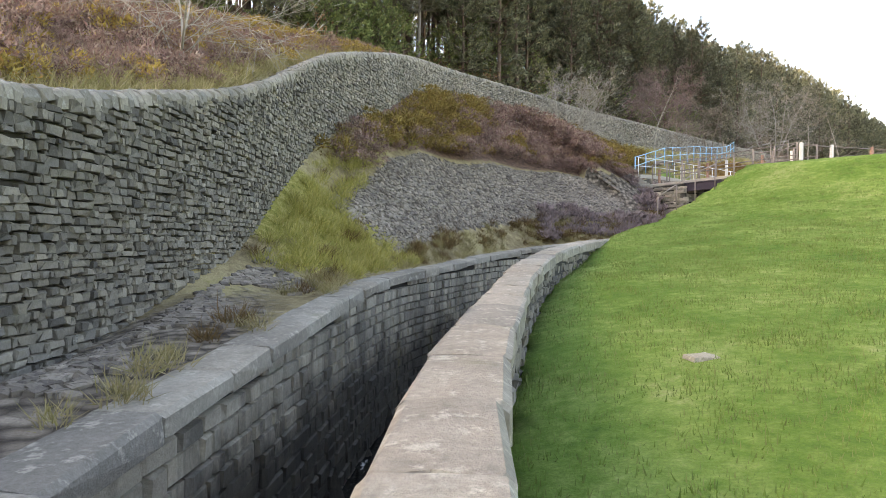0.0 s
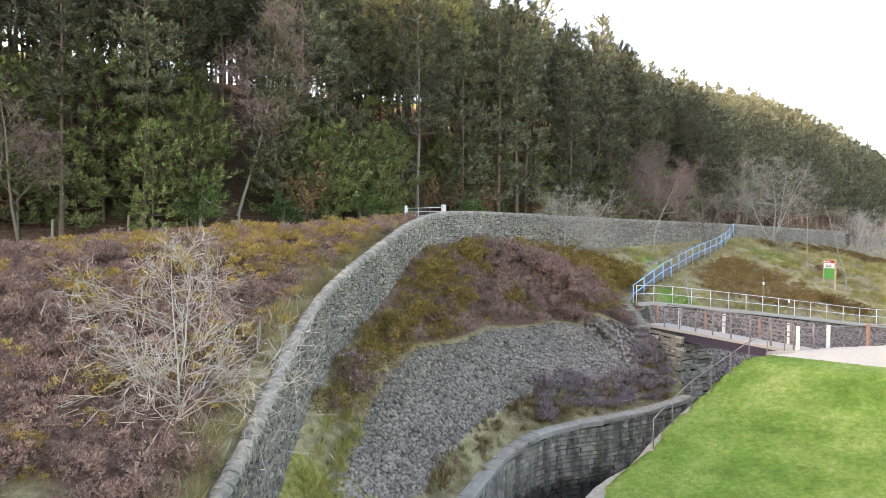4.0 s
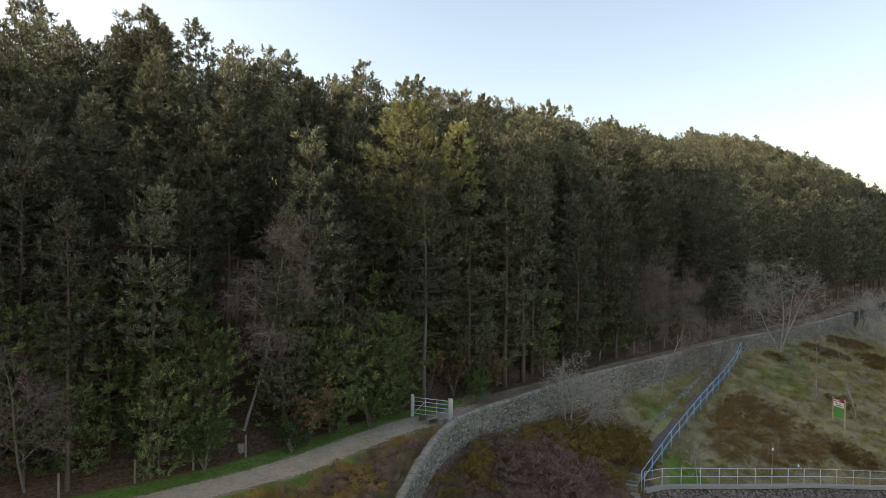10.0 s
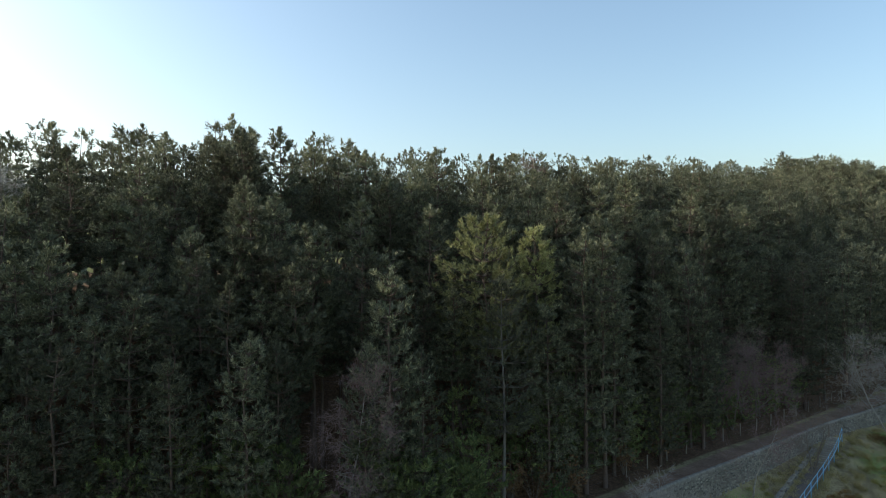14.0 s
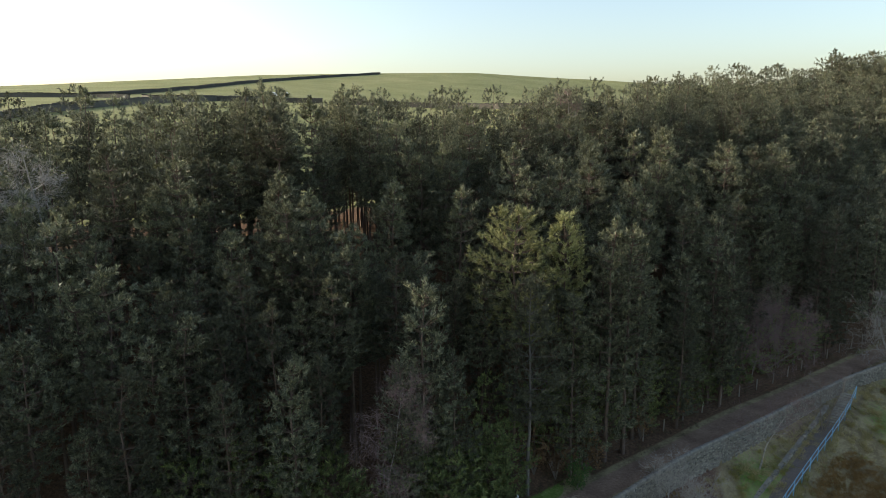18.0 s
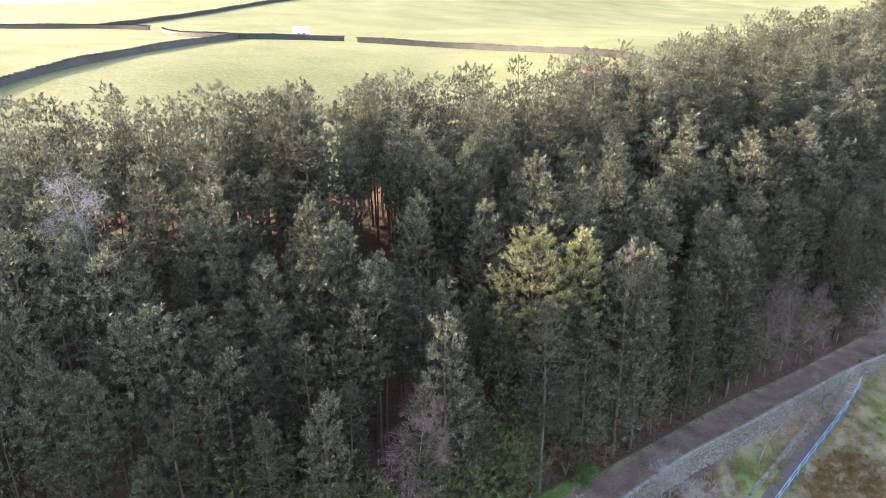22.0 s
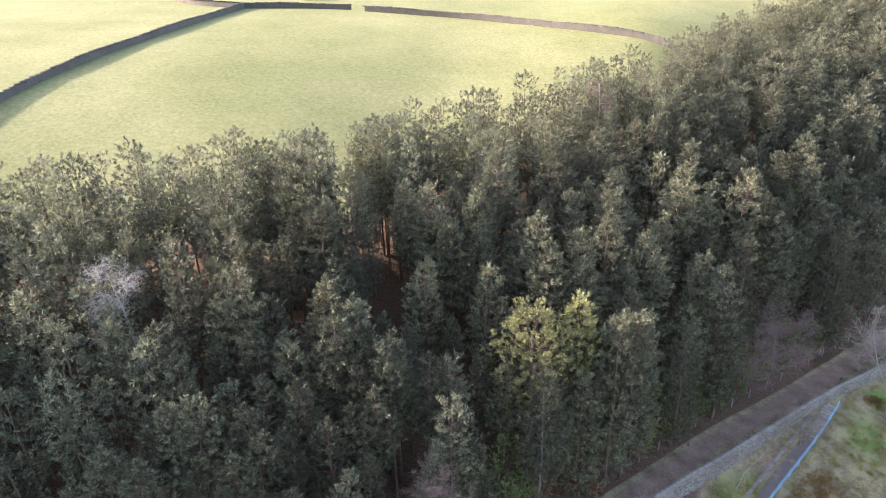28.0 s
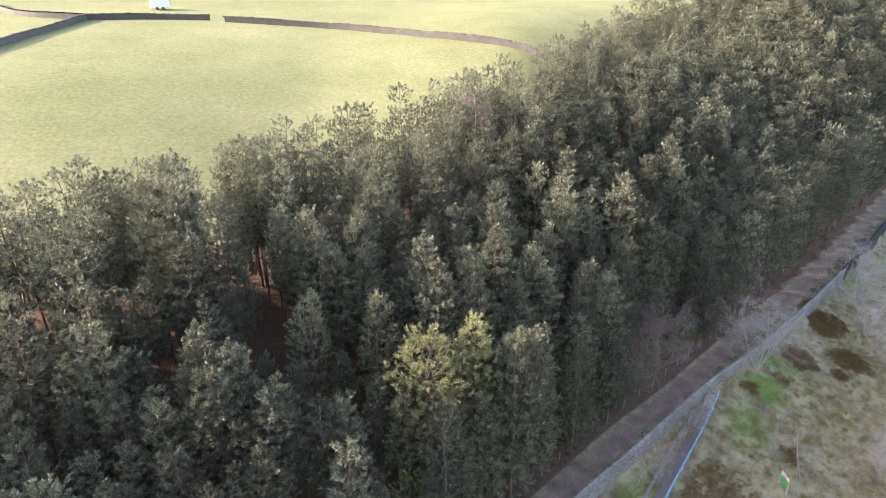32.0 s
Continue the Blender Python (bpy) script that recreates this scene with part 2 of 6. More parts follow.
M_HEATHER = leaf_mat("brown_purple_heather", [(0.33, 0.195, 0.17), (0.44, 0.285, 0.245), (0.19, 0.108, 0.094), (0.47, 0.355, 0.28), (0.31, 0.155, 0.13)], 0.15, 0.2, 1.8, 1.5)
M_OLIVE = leaf_mat("olive_bilberry", [(0.3, 0.21, 0.05), (0.39, 0.28, 0.08), (0.19, 0.14, 0.037), (0.34, 0.195, 0.06)], 0.2, 0.25, 1.75, 1.5)
M_BRACKEN = leaf_mat("rust_brown_bracken", [(0.19, 0.12, 0.04), (0.12, 0.075, 0.03), (0.27, 0.175, 0.06), (0.2, 0.105, 0.045)], 0.2, 0.6, 1.4, 0.5)
M_STRAW = leaf_mat("dead_straw_grass", [(0.40, 0.32, 0.17), (0.30, 0.25, 0.12), (0.24, 0.22, 0.08), (0.46, 0.38, 0.23)], 0.25, 0.7, 1.3, 0.6)
M_BANKGRASS = leaf_mat("yellow_green_bank_grass", [(0.25, 0.23, 0.06), (0.35, 0.3, 0.09), (0.17, 0.18, 0.04), (0.42, 0.35, 0.15)], 0.25, 0.7, 1.3, 0.6)
M_LAWN = leaf_mat("lawn_grass", [(0.13, 0.21, 0.04), (0.17, 0.25, 0.055), (0.25, 0.29, 0.1), (0.1, 0.17, 0.03)], 0.35, 0.75, 1.25, 0.9)
M_UNDER = leaf_mat("dead_undergrowth", [(0.1, 0.075, 0.045), (0.14, 0.1, 0.06), (0.07, 0.075, 0.03), (0.17, 0.13, 0.08)], 0.15, 0.5, 1.5, 0.8)
M_BRAMBLE = leaf_mat("purple_grey_bramble", [(0.15, 0.12, 0.125), (0.21, 0.165, 0.165), (0.1, 0.08, 0.085)], 0.1, 0.7, 1.3, 0.6)
M_BROWNLEAF = leaf_mat("brown_beech_leaves", [(0.19, 0.115, 0.06), (0.26, 0.165, 0.09), (0.14, 0.08, 0.04)], 0.3)
M_BROADLEAF = leaf_mat("dark_holly_leaves", [(0.035, 0.075, 0.02), (0.06, 0.11, 0.03), (0.11, 0.15, 0.04)], 0.2)


def ground_mat():
    m = Mat("ground", 0.97, spec=0.1)
    a = m.noise(0.5, 5, 0.65, "Position")
    b = m.noise(5.0, 6, 0.7, "Position")
    c = m.noise(38.0, 4, 0.7, "Position")
    edge = m.math("MULTIPLY", m.math("SUBTRACT", b, 0.5), 0.9)

    def mask(name):
        k = m.math("ADD", m.attr(name), edge)
        return m.ramp(k, [(0.4, (0, 0, 0)), (0.6, (1, 1, 1))])

    soil = m.ramp(m.math("ADD", m.math("MULTIPLY", a, 0.6), m.math("MULTIPLY", b, 0.4)),
                  [(0.32, (0.09, 0.07, 0.045)), (0.46, (0.2, 0.16, 0.09)), (0.56, (0.32, 0.27, 0.155)), (0.66, (0.25, 0.225, 0.09)), (0.78, (0.15, 0.17, 0.045))])
    grass = m.ramp(m.math("ADD", m.math("MULTIPLY", a, 0.55), m.math("MULTIPLY", b, 0.45)),
                   [(0.34, (0.06, 0.12, 0.02)), (0.47, (0.1, 0.175, 0.032)), (0.56, (0.16, 0.232, 0.058)), (0.68, (0.26, 0.285, 0.12))])
    vo = m.node("ShaderNodeTexVoronoi", Scale=5.5, Vector=m.node("ShaderNodeNewGeometry").outputs["Position"])
    scree = m.vary(m.ramp(vo.outputs["Color"], [(0.15, (0.105, 0.088, 0.073)), (0.5, (0.19, 0.16, 0.13)), (0.85, (0.28, 0.24, 0.195))]), m.ramp(vo.outputs["Distance"], [(0.3, (1, 1, 1)), (0.75, (0, 0, 0))]), 0.35, 1.1)
    heath = m.ramp(b, [(0.3, (0.05, 0.032, 0.027)), (0.45, (0.11, 0.068, 0.055)), (0.58, (0.18, 0.115, 0.085)), (0.7, (0.15, 0.115, 0.045))])
    moss = m.ramp(b, [(0.32, (0.1, 0.105, 0.025)), (0.48, (0.2, 0.19, 0.05)), (0.6, (0.3, 0.26, 0.1)), (0.7, (0.15, 0.18, 0.04))])
    sand = m.ramp(m.math("ADD", m.math("MULTIPLY", a, 0.4), m.math("MULTIPLY", b, 0.6)), [(0.32, (0.3, 0.235, 0.165)), (0.52, (0.46, 0.375, 0.275)), (0.7, (0.56, 0.475, 0.37))])
    litter = m.ramp(b, [(0.3, (0.05, 0.035, 0.025)), (0.5, (0.13, 0.08, 0.05)), (0.7, (0.22, 0.14, 0.085))])
    path = m.ramp(m.math("ADD", m.math("MULTIPLY", a, 0.5), m.math("MULTIPLY", b, 0.5)),
                  [(0.3, (0.12, 0.075, 0.052)), (0.5, (0.235, 0.16, 0.115)), (0.7, (0.37, 0.27, 0.2))])
    gravel = m.ramp(m.math("ADD", m.math("MULTIPLY", b, 0.5), m.math("MULTIPLY", c, 0.5)),
                    [(0.3, (0.34, 0.31, 0.26)), (0.6, (0.5, 0.465, 0.4))])
    far = m.noise(0.035, 5, 0.6, "Position", stretch=(1, 1, 1))
    tuft = m.noise(1.6, 6, 0.85, "Position")
    field = m.ramp(m.math("ADD", m.math("MULTIPLY", far, 0.35), m.math("MULTIPLY", tuft, 0.65)),
                   [(0.36, (0.12, 0.135, 0.05)), (0.47, (0.185, 0.193, 0.08)), (0.54, (0.23, 0.227, 0.104)), (0.64, (0.3, 0.285, 0.145))])
    mud = m.ramp(b, [(0.3, (0.03, 0.028, 0.025)), (0.7, (0.09, 0.08, 0.065))])
    base = soil
    for name, col in (("grass", grass), ("scree", scree), ("moss", moss), ("heath", heath), ("litter", litter), ("path", path), ("sand", sand), ("gravel", gravel), ("field", field), ("mud", mud)):
        base = m.mix(mask(name), base, col)
    base = m.vary(base, c, 0.55, 1.45)
    return m.done(base, m.math("ADD", b, m.math("MULTIPLY", c, 0.4)), 0.8, 0.1)


M_GROUND = ground_mat()


def water_mat():
    m = Mat("dark_stream_water", 0.06, spec=0.5)
    foam = m.ramp(m.noise(2.2, 6, 0.75, "Position", stretch=(1.6, 0.7, 1)), [(0.6, (0, 0, 0)), (0.68, (1, 1, 1))])
    c = m.mix(foam, (0.012, 0.012, 0.010), (0.55, 0.55, 0.53))
    m.b.inputs["IOR"].default_value = 1.33
    return m.done(c, m.noise(6.0, 4, 0.6, "Position"), 0.35, 0.05, rough=m.math("ADD", m.math("MULTIPLY", foam, 0.5), 0.06))


M_WATER = water_mat()


# ---- building helpers ----
def make_mesh(name, verts, faces, mats, index=None, smooth=False):
    """A mesh from arrays: verts (n, 3); faces one (m, k) array or a list of such."""
    me = bpy.data.meshes.new(name)
    faces = faces if isinstance(faces, list) else [faces]
    faces = [np.asarray(f, dtype=np.int32) for f in faces if len(f)]
    verts = np.asarray(verts, dtype=np.float32)
    me.vertices.add(len(verts))
    me.vertices.foreach_set("co", verts.ravel())
    loops = np.concatenate([f.ravel() for f in faces])
    totals = np.concatenate([np.full(len(f), f.shape[1], dtype=np.int32) for f in faces])
    starts = np.concatenate([[0], np.cumsum(totals)[:-1]]).astype(np.int32)
    me.loops.add(len(loops))
    me.loops.foreach_set("vertex_index", loops)
    me.polygons.add(len(totals))
    me.polygons.foreach_set("loop_start", starts)
    me.polygons.foreach_set("loop_total", totals)
    for m in mats if isinstance(mats, (list, tuple)) else [mats]:
        me.materials.append(m)
    if index is not None:
        me.polygons.foreach_set("material_index", np.asarray(index, dtype=np.int32))
    me.update(calc_edges=True)
    me.polygons.foreach_set("use_smooth", np.full(len(totals), smooth))
    me.validate()
    return me


def thing(name, label, category, mesh=None, group="", kind="", at=None):
    ob = new(name, mesh)
    if at is not None:
        ob.matrix_basis = at
    return tagged(ob, label, category, group, kind)


def part(name, mesh, parent, label="", at=None):
    ob = new(name, mesh)
    ob.parent = parent
    if at is not None:
        ob.matrix_basis = at
    if label:
        ob["label"] = label
    return ob


class Geo:
    """Gathers boxes and tubes into one mesh."""

    def __init__(self):
        self.v, self.q, self.t, self.n = [], [], [], 0

    def add(self, v, q=(), t=()):
        v = np.asarray(v, dtype=float)
        if len(q):
            self.q.append(np.asarray(q) + self.n)
        if len(t):
            self.t.append(np.asarray(t) + self.n)
        self.v.append(v)
        self.n += len(v)

    def tube(self, pts, radii, sides=6, cap=True):
        pts = np.asarray(pts, dtype=float)
        radii = np.broadcast_to(radii, len(pts))
        d = np.gradient(pts, axis=0)
        d /= np.linalg.norm(d, axis=1)[:, None] + 1e-9
        up = np.where(np.abs(d[:, 2:3]) > 0.9, np.array([[1.0, 0, 0]]), np.array([[0, 0, 1.0]]))
        a = np.cross(d, up)
        a /= np.linalg.norm(a, axis=1)[:, None] + 1e-9
        b = np.cross(d, a)
        ang = np.arange(sides) * 2 * np.pi / sides
        ring = pts[:, None] + radii[:, None, None] * (np.cos(ang)[None, :, None] * a[:, None] + np.sin(ang)[None, :, None] * b[:, None])
        i = np.arange(len(pts) - 1)[:, None] * sides
        j = np.arange(sides)[None]
        k = (j + 1) % sides
        q = np.stack([i + j, i + sides + j, i + sides + k, i + k], -1).reshape(-1, 4)
        t = []
        if cap:
            e = (len(pts) - 1) * sides
            t = [[0, s, s + 1] for s in range(1, sides - 1)] + [[e, e + s + 1, e + s] for s in range(1, sides - 1)]
        self.add(ring.reshape(-1, 3), q, t)

    def box(self, centre, size, turn=0.0, bevel=0.0, tilt=None):
        """A box with chamfered upright and top edges; turn about z in radians."""
        sx, sy, sz = (s / 2 for s in size)
        c = min(bevel, sx * 0.9, sy * 0.9, sz * 0.9)
        outline = [(-sx + c, -sy), (sx - c, -sy), (sx, -sy + c), (sx, sy - c), (sx - c, sy), (-sx + c, sy), (-sx, sy - c), (-sx, -sy + c)] if c else [(-sx, -sy), (sx, -sy), (sx, sy), (-sx, sy)]
        n = len(outline)
        levels = [(-sz, 1.0), (sz - c, 1.0), (sz, None)] if c else [(-sz, 1.0), (sz, 1.0)]
        v = []
        for z, k in levels:
            for x, y in outline:
                if k is None:
                    x, y = x * (sx - c) / sx, y * (sy - c) / sy
                v.append((x, y, z))
        v = np.array(v)
        if tilt is not None:
            v = v @ np.asarray(tilt).T
        ca, sa = math.cos(turn), math.sin(turn)
        v = v @ np.array([[ca, sa, 0], [-sa, ca, 0], [0, 0, 1]]) + np.asarray(centre, dtype=float)
        q = [[i + r * n, (i + 1) % n + r * n, (i + 1) % n + (r + 1) * n, i + (r + 1) * n] for r in range(len(levels) - 1) for i in range(n)]
        top = (len(levels) - 1) * n
        t = [[top, top + s, top + s + 1] for s in range(1, n - 1)] + [[0, s + 1, s] for s in range(1, n - 1)]
        self.add(v, q, t)

    def mesh(self, name, mat, smooth=False):
        return make_mesh(name, np.concatenate(self.v), [np.concatenate(x) for x in (self.q, self.t) if x], mat, smooth=smooth)


rng = np.random.default_rng(7)


def resample(line, step):
    """A polyline of any columns, smoothed by a Catmull-Rom curve and cut in even steps of plan length."""
    p = np.asarray(line, dtype=float)
    e = np.concatenate([[2 * p[0] - p[1]], p, [2 * p[-1] - p[-2]]])
    out = []
    for i in range(1, len(e) - 2):
        n = max(2, int(np.linalg.norm(e[i + 1, :2] - e[i, :2]) / 0.25))
        for u in np.linspace(0, 1, n, endpoint=False):
            a, b, c, d = e[i - 1:i + 3]
            out.append(0.5 * (2 * b + (c - a) * u + (2 * a - 5 * b + 4 * c - d) * u * u + (3 * b - a - 3 * c + d) * u ** 3))
    out = np.array(out + [p[-1]])
    s = np.concatenate([[0], np.cumsum(np.linalg.norm(np.diff(out[:, :2], axis=0), axis=1))])
    n = max(2, int(round(s[-1] / step)) + 1)
    return np.stack([np.interp(np.linspace(0, s[-1], n), s, out[:, k]) for k in range(p.shape[1])], 1)


def near(p, line):
    """For plan points p (n, 2): distance to a polyline, signed (left positive), and its other columns at the nearest place."""
    p = np.asarray(p, dtype=float)
    best = np.full(len(p), 1e18)
    sign = np.ones(len(p))
    extra = np.zeros((len(p), line.shape[1] - 2))
    for a, b in zip(line[:-1], line[1:]):
        ab = b[:2] - a[:2]
        ap = p - a[:2]
        u = np.clip(ap @ ab / (ab @ ab), 0, 1)
        d2 = ((ap - u[:, None] * ab) ** 2).sum(1)
        s = ab[0] * ap[:, 1] - ab[1] * ap[:, 0]
        w = d2 < best
        best[w] = d2[w]
        sign[w] = np.where(s[w] >= 0, 1.0, -1.0)
        extra[w] = a[2:] + u[w, None] * (b[2:] - a[2:])
    return np.sqrt(best) * sign, extra


# ---- the plan ----
# the high stone wall: x, y, foot, top, ground behind
WALL = [(-4.7, -60, 0.2, 2.0, 1.7), (-4.6, -12, 0.9, 3.3, 2.9), (-4.4, 0, 1.2, 3.95, 3.5), (-4.27, 6.6, 1.5, 4.62, 4.2), (-4.2, 10.2, 2.1, 5.35, 5.0),
        (-4.05, 13.4, 2.9, 6.15, 5.8), (-4.05, 16.4, 4.2, 7.1, 6.8), (-4.0, 19.5, 5.5, 8.3, 7.9), (-3.5, 22.8, 6.95, 9.6, 9.1),
        (-2.15, 28, 8.8, 11.1, 10.4), (-1.05, 32.3, 10.5, 12.1, 11.4), (0.75, 36.9, 11.0, 12.75, 11.9), (5.0, 42.0, 10.7, 12.9, 12.0),
        (10.3, 48.2, 10.6, 12.95, 12.0), (16.5, 54.2, 10.8, 13.0, 12.0), (28.6, 66.1, 11.6, 13.1, 12.0), (35.5, 72.1, 11.4, 13.1, 12.0),
        (49, 85, 10.4, 13.0, 12.0), (66, 103, 9.4, 13.0, 12.0), (90, 130, 8.8, 12.8, 11.9), (220, 270, 8.0, 12.0, 11.5)]
# the channel's left edge, then the foot of the fence beyond the bridge: x, y, height, how steeply it falls to its right, the floor there
EDGE = [(-2.3, -60, 1.2, 30, -1.6), (-2.2, -12, 1.4, 30, -1.6), (-2.1, 0, 1.6, 30, -1.6), (-1.95, 6, 1.75, 30, -1.6), (-1.4, 12.4, 2.1, 30, -1.6), (-0.85, 15.6, 2.2, 30, -1.6),
        (-0.1, 17.8, 2.28, 30, -1.6), (0.6, 19.9, 2.35, 30, -1.6), (1.55, 22.5, 2.48, 30, -1.5), (2.95, 25.8, 2.62, 30, -1.4), (5.0, 28.2, 2.85, 30, -1.2),
        (8.0, 29.6, 3.05, 30, -1.0), (10.2, 30.8, 3.15, 30, -0.6), (12.6, 32.6, 3.3, 30, 0.5), (13.3, 36.0, 4.6, 6, 1.6), (12.7, 40.2, 6.9, 1.6, 2.2),
        (14.2, 41.6, 7.1, 1.1, 2.4), (20, 43.4, 6.45, 1.0, 2.4), (26, 45.6, 5.75, 0.9, 2.4), (32, 47.2, 5.1, 0.9, 2.4), (42, 49, 4.6, 0.9, 2.4), (70, 55, 3.8, 0.9, 2.0), (220, 100, 3, 0.5, 1.5)]
# the channel's right edge, the bridge's near end and the north edge of the gravel: x, y, height
BRINK = [(-0.3, -60, 1.9), (-0.28, -12, 2.0), (-0.2, 0, 2.15), (-0.15, 2.2, 2.2), (0.03, 4.3, 2.22), (0.45, 7, 2.3), (1.25, 11, 2.55), (2.15, 14.3, 2.75), (3.1, 16.8, 2.9),
         (4.1, 19.1, 3.02), (5.4, 21.3, 3.1), (6.9, 22.7, 3.25), (8.5, 24.6, 3.8), (10.4, 26.2, 4.6), (12.6, 27.4, 5.6), (14.7, 28.2, 6.4), (16.4, 29.2, 6.4), (21, 30.3, 6.4), (40, 33.4, 6.4), (220, 60, 6.2)]
# the track through the wood's edge: x, y, height
TRACK = [(-160, -35, 7.0), (-60, 6, 8.2), (-32, 20, 9.5), (-18, 26.8, 10.3), (-15.6, 28.1, 10.6), (-12.2, 29.5, 11.0), (-7.8, 32.4, 11.4), (-2.7, 38.1, 11.8), (0.3, 40.5, 11.9), (4.1, 44.5, 12.0),
         (9.3, 50.0, 12.0), (16.2, 57.4, 12.0), (24, 64.8, 12.0), (34, 75, 12.0), (52, 93, 12.0), (70, 112, 12.0), (88, 132, 12.0), (220, 275, 11.5)]
def plan_line(line):
    """Fine steps where the camera comes near, the bare corners farther off."""
    p = np.asarray(line, dtype=float)
    k = [i for i, q in enumerate(p) if -13 < q[1] < 100 and -40 < q[0] < 60]
    mid = resample(p[k[0]:k[-1] + 1], 1.3)
    return np.concatenate([p[:k[0]], mid, p[k[-1] + 1:]])


WALL_C, EDGE_C, BRINK_C, TRACK_C = (plan_line(l) for l in (WALL, EDGE, BRINK, TRACK))
CREST = np.array([(13.5, 26.3), (16.2, 23.8)])
UP = np.array([-0.68, -0.73])
HEATH_EDGE = np.array([(-3.6, 18.5), (-2.6, 20.4), (-2.1, 22.1), (-1.7, 24.2), (-0.7, 26.8), (2.6, 31.6), (6.2, 34.8), (9.3, 36.0), (11.4, 36.8), (14, 38)])   # the heather's lower edge on the bank


def wood_depth(x):
    """How far the wood reaches uphill from the track."""
    return np.interp(x, [-34, -22, -5, 10, 22, 34], [39.0, 39.0, 40.0, 41.5, 46.0, 50.0])


def hill_height(p):
    st, et = near(p, TRACK_C)
    d = np.maximum(0, st - 1.6)
    rise = np.interp(d, [0, 1.5, 30, 60, 87, 125, 185, 260, 380, 500, 900, 4000], [0, 0.25, 14.6, 22.5, 29.0, 32.2, 34.8, 41.0, 52.0, 55.0, 50.0, 30.0])
    lift = np.interp(p[:, 0], [-25, 10, 30, 55, 110], [1.0, 1.3, 1.27, 1.27, 1.4])
    lift = 1 + (lift - 1) * np.interp(d, [0, 32, 50, 62, 85, 115], [0.1, 0.45, 0.95, 1, 0.6, 0])
    base = et[:, 0] + (11.0 - et[:, 0]) * np.clip(d / 40, 0, 1)
    # a shoulder under the western end of the wood, and the brow of the far hill
    shoulder = np.interp(p[:, 0], [-40, -24, -12], [1, 1, 0]) * np.interp(d, [0, 10, 18, 26, 36], [0, 1.2, 1.5, 0.7, 0])
    shoulder += np.interp(p[:, 0], [40, 80], [0, 1]) * np.interp(d, [0, 6, 40, 90], [0, 3.0, 5.0, 0])
    side = np.degrees(np.arctan2(-p[:, 0], np.maximum(p[:, 1], 1.0)))
    brow = np.interp(side, [-6, -2.6, 7, 19, 26, 32, 44, 60], [10, 11, 13.5, 8.0, 5.0, 1.0, -3.8, -5]) * np.interp(d, [190, 375, 520, 1200], [0, 1, 1, 0])
    return base + rise * lift + shoulder + brow, st


